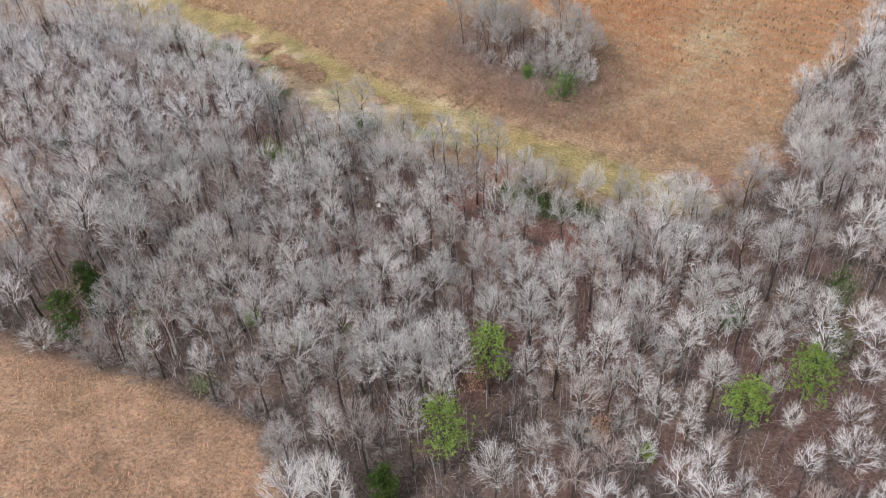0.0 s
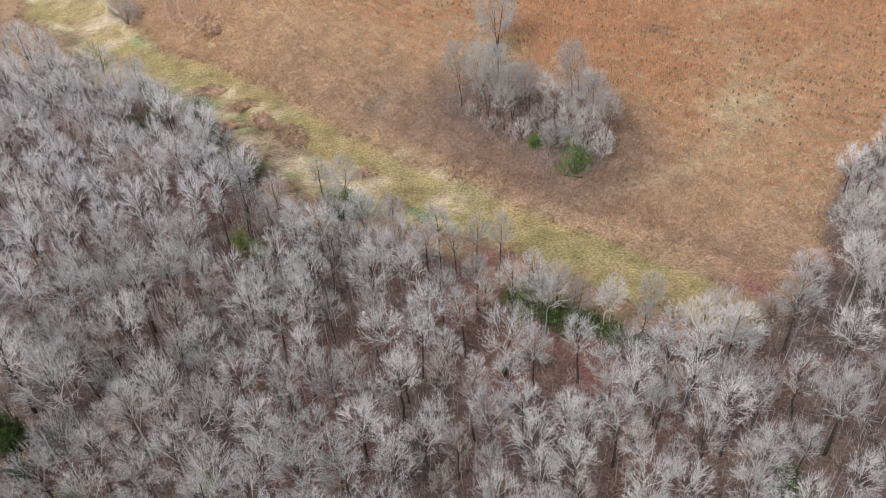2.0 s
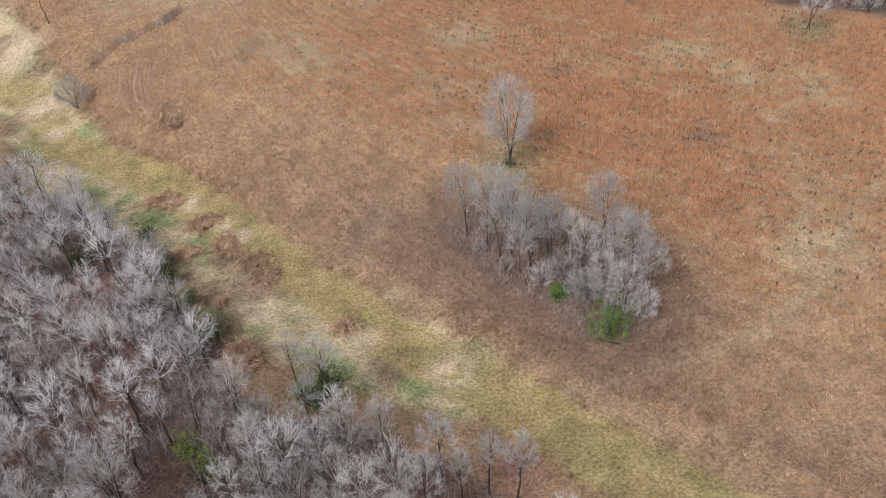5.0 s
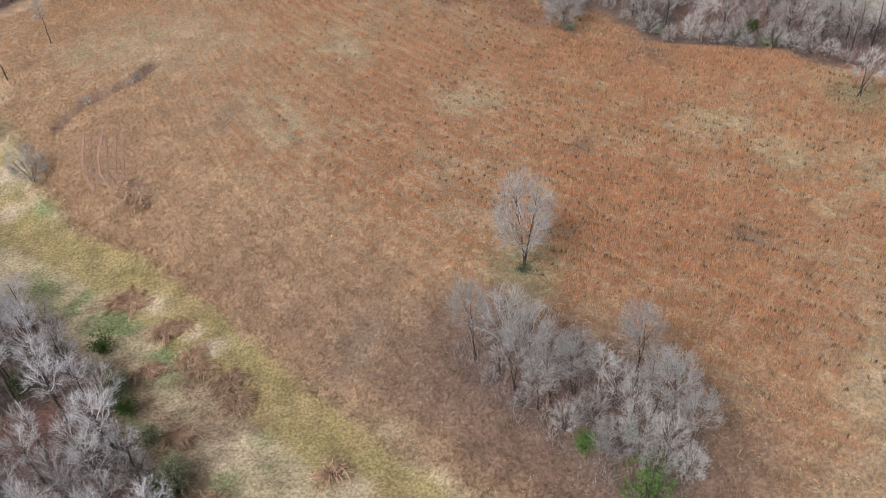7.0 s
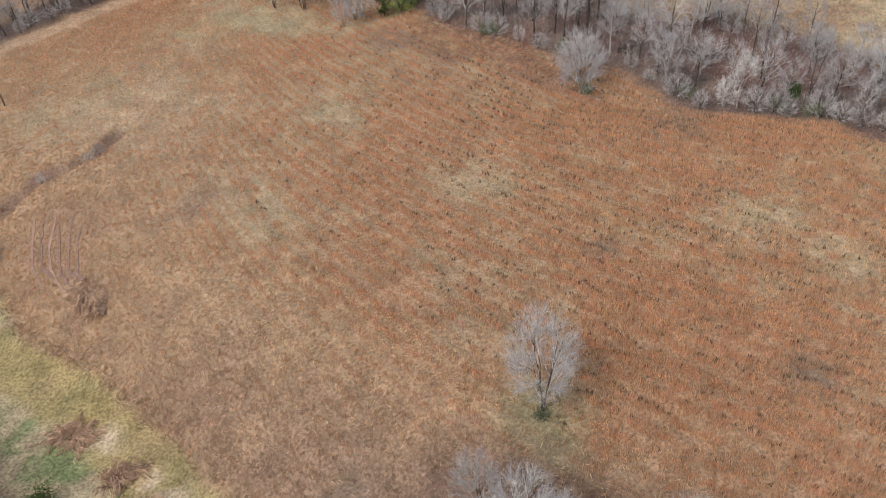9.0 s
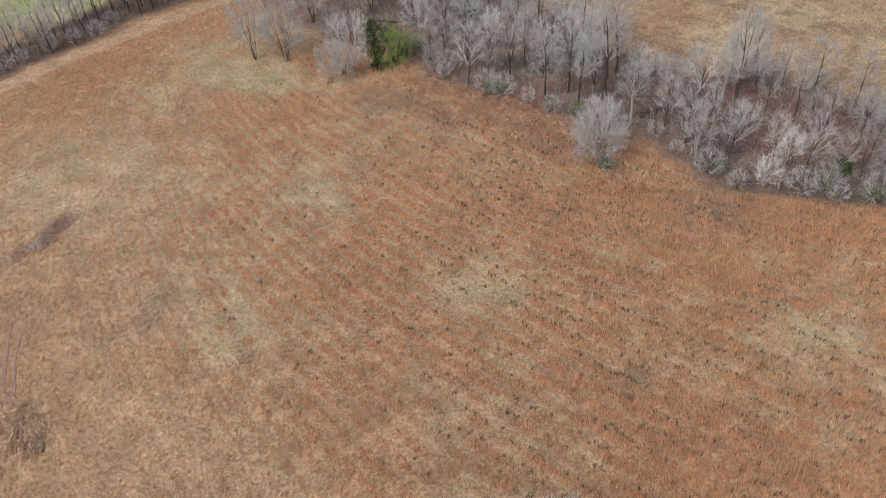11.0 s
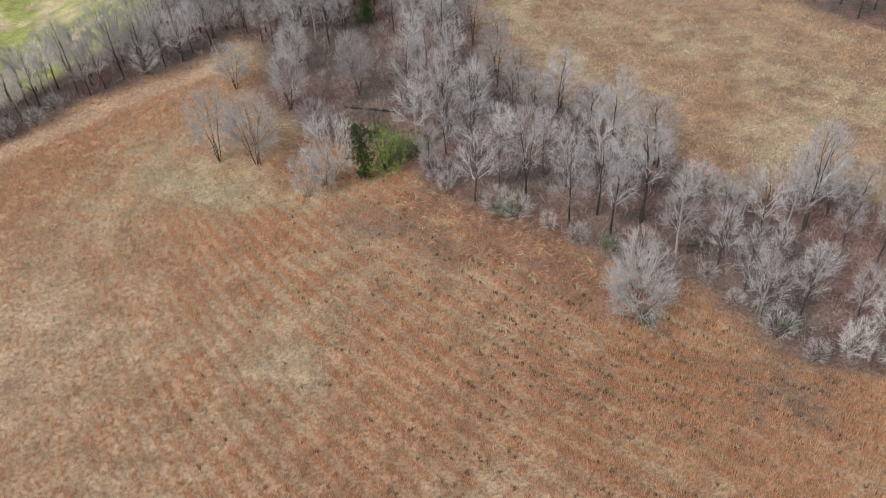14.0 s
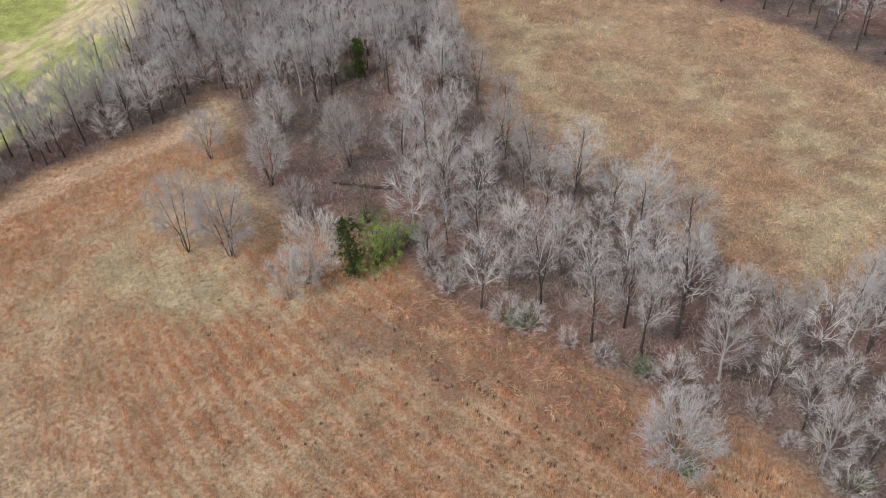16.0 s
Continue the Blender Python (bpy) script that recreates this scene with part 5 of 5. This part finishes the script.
# ---------------------------------------------------------------- small things
def debris_mound(x, y, wide, long, turn, seed):
    """A flattened heap of dead stems on a low hump of soil."""
    rng = np.random.RandomState(seed)
    b = Build()
    rings, sides = 5, 14
    lobes = np.convolve(np.tile(rng.normal(size=sides), 3), [0.6, 1, 0.6], "same")[sides : 2 * sides]
    for i in range(rings):
        for s in range(sides):
            a, u = 2 * math.pi * s / sides, i / (rings - 1)
            r = (1 - u) * (0.8 + 0.2 * lobes[s] + 0.08 * rng.normal())
            b.v.append(np.array([wide / 2 * r * math.cos(a), long / 2 * r * math.sin(a), -0.1 + 0.2 * math.sin(u * math.pi / 2) + 0.05 * rng.normal()]))
    for i in range(rings - 1):
        for s in range(sides):
            b.f.append((i * sides + s, i * sides + (s + 1) % sides, (i + 1) * sides + (s + 1) % sides, (i + 1) * sides + s))
    n, each = int(7 * wide * long) + 8, 9
    spot = rng.normal(size=(n, 2)) * (wide * 0.23, long * 0.23)
    w = np.repeat(np.arange(n), each)
    xy = spot[w] + rng.normal(size=(n * each, 2)) * 0.14
    r = np.hypot(xy[:, 0] / (wide / 2), xy[:, 1] / (long / 2))
    t = np.arctan2(spot[:, 1], spot[:, 0])[w] + (rng.normal(size=n) * 1.1)[w] + rng.normal(size=n * each) * 0.22
    size = rng.uniform(0.8, 1.5, n)[w] * rng.uniform(0.75, 1.15, n * each)
    stems = arched(np.column_stack([xy, 0.25 * np.maximum(0, 1 - r * r)]), np.column_stack([np.cos(t), np.sin(t), 0 * t]), size, size * rng.uniform(0.35, 0.6, n)[w], rng.uniform(0.05, 0.09, n * each), rng)
    root = tagged(new("debris_mound"), "heap of tangled brown dead stems beside the lane", "brush pile", "heaps along the lane")
    root.matrix_world = pose(x, y, float(floor_at(x, y)), 0, 0, turn)
    part("mound", b.mesh("mound", M_ROT), root)
    part("thatch", triangles("thatch", stems, M_STEMS), root)


HEAPS = [((-39.9, 136.3), 4.2, 3.6, 0), ((-33.7, 131.4), 4.4, 2.6, 30), ((-30.2, 126.9), 3.4, 1.8, 60), ((-25.3, 123.6), 3.2, 2.6, 20), ((-23.8, 120.5), 3.0, 2.6, 0), ((-28.5, 125.0), 2.4, 1.6, 40), ((-34.1, 124.9), 3.0, 1.8, 10), ((-42.3, 153.2), 4.4, 7.0, 10), ((-23.6, 107.0), 4.0, 3.4, 0), ((-29.2, 115.6), 4.2, 1.8, 20), ((-13.2, 111.7), 2.6, 1.6, 30), ((-23.9, 105.0), 3.6, 2.2, 0), ((36.4, 85.6), 3.0, 2.4, 0), ((18.6, 185.6), 1.2, 0.8, 0)]
for n, ((x, y), wide, long, turn) in enumerate(HEAPS):
    debris_mound(x, y, wide, long, turn, 400 + n)


def wheel_rut(line, seed):
    """A shallow rut pressed into damp soil, with crumbled lips."""
    rng = np.random.RandomState(seed)
    pts = np.array(line)
    u = np.linspace(0, len(pts) - 1, 15)
    x, y = (np.interp(u, np.arange(len(pts)), pts[:, c]) + rng.normal(size=15) * 0.05 for c in (0, 1))
    tang = unit(np.column_stack([np.gradient(x), np.gradient(y)]))
    b = Build()
    for k in range(15):
        w = 0.17 * rng.uniform(0.6, 1.3) * math.sin(math.pi * (k + 1.5) / 17) ** 0.4
        for side, up in ((-1.25, -0.02), (-0.8, 0.11), (-0.4, 0.05), (0.4, 0.045), (0.8, 0.11), (1.25, -0.02)):
            px, py = x[k] - tang[k, 1] * w * side, y[k] + tang[k, 0] * w * side
            b.v.append(np.array([px, py, float(floor_at(px, py)) + up + rng.normal() * 0.008]))
    for k in range(14):
        for c in range(5):
            b.f.append((6 * k + c, 6 * k + c + 1, 6 * k + c + 7, 6 * k + c + 6))
    tagged(new("wheel_rut", b.mesh("wheel_rut", M_RUT)), "curved dark wheel rut in damp reddish soil", "wheel rut", "wheel ruts beside the lane")


for n, f in enumerate(FURROWS):
    wheel_rut(f, 500 + n)


def fallen_log(a, b, thick, bark, label, seed):
    """A trunk lying between two places on the ground, with broken stubs."""
    rng = np.random.RandomState(seed)
    (ax, ay), (bx, by) = a, b
    line = []
    for u in np.linspace(0, 1, 7):
        x, y = ax + (bx - ax) * u, ay + (by - ay) * u
        line.append(np.array([x + rng.normal() * 0.08, y + rng.normal() * 0.08, float(floor_at(x, y)) + thick * 0.8]))
    bld = Build()
    bld.tube(line, [thick * (1 - 0.55 * u) for u in np.linspace(0, 1, 7)], 8, True)
    log = tagged(new("fallen_log", bld.mesh("fallen_log", bark)), label, "log")
    for k in range(4):
        s = Build()
        p = line[2 + k % 4]
        d = unit(rng.normal(size=3) + np.array([0, 0, 0.8]))
        s.tube([p, p + d * rng.uniform(0.5, 1.3)], [thick * 0.35, 0.02], 5)
        part("branch_stub", s.mesh("branch_stub", bark), log)


fallen_log((-8.2, 225.8), (-15.2, 227.7), 0.22, M_BARK, "long dark fallen trunk on leaf litter", 1)
fallen_log((-17.2, 259.3), (-19.1, 263.9), 0.28, M_PALE, "bleached white fallen trunk in the far woods", 2)
fallen_log((-19.1, 263.7), (-23.7, 267.6), 0.2, M_PALE, "bleached white fallen trunk in the far woods", 3)
fallen_log((23.5, 196.8), (27.3, 197.7), 0.16, M_BARK, "dark fallen branch under the hedgerow", 4)
fallen_log((23.3, 196.2), (25.6, 195.6), 0.13, M_BARK, "dark fallen branch under the hedgerow", 5)
fallen_log((15.7, 105.1), (13.5, 105.9), 0.1, M_BARK, "short dark dead branch beside the green shrub", 6)


def bucket(x, y, turn):
    """An upturned white bucket left on the woodland floor."""
    prof = [(0.19, 0.0), (0.205, 0.03), (0.185, 0.04), (0.165, 0.36), (0.15, 0.385), (0.0, 0.39)]
    b = Build()
    sides = 16
    for r, z in prof[:-1]:
        for s in range(sides):
            a = 2 * math.pi * s / sides
            b.v.append(np.array([r * math.cos(a), r * math.sin(a), z]))
    for i in range(len(prof) - 2):
        for s in range(sides):
            b.f.append((i * sides + s, i * sides + (s + 1) % sides, (i + 1) * sides + (s + 1) % sides, (i + 1) * sides + s))
    b.f.append(tuple((len(prof) - 2) * sides + s for s in range(sides)))
    b.f.append(tuple(reversed(range(sides))))
    ob = tagged(new("bucket", b.mesh("bucket", M_WHITE)), "small white plastic tub on the woodland floor", "bucket", "tubs in the woods")
    ob.matrix_world = pose(x, y, float(floor_at(x, y)) - 0.02, 4, 5, turn)


bucket(*(-12.7, 88.1), 10)
bucket(*(-10.7, 81.3), 70)


def creek():
    """A shallow creek bend that mirrors the sky among the trees."""
    line = [(-75.4, 151.1), (-70.1, 147.4), (-66.6, 144.2), (-64.8, 140.3), (-62.1, 138.3), (-60.0, 138.5)]
    half = [0.8, 1.2, 1.5, 0.9, 1.2, 0.7]
    b = Build()
    pts = np.array(line)
    tang = unit(np.gradient(pts, axis=0))
    level = min(float(floor_at(x, y)) for x, y in line)
    for (x, y), (tx, ty), h in zip(pts, tang, half):
        for s in (-1, -0.4, 0.4, 1):
            px, py = x - ty * h * s, y + tx * h * s
            b.v.append(np.array([px, py, float(floor_at(px, py)) + 0.06]))
    for i in range(len(pts) - 1):
        for s in range(3):
            b.f.append((4 * i + s, 4 * i + s + 1, 4 * i + s + 5, 4 * i + s + 4))
    tagged(new("water", b.mesh("water", M_WATER)), "pale shallow creek bend among bare trees", "creek", kind="structure")


creek()
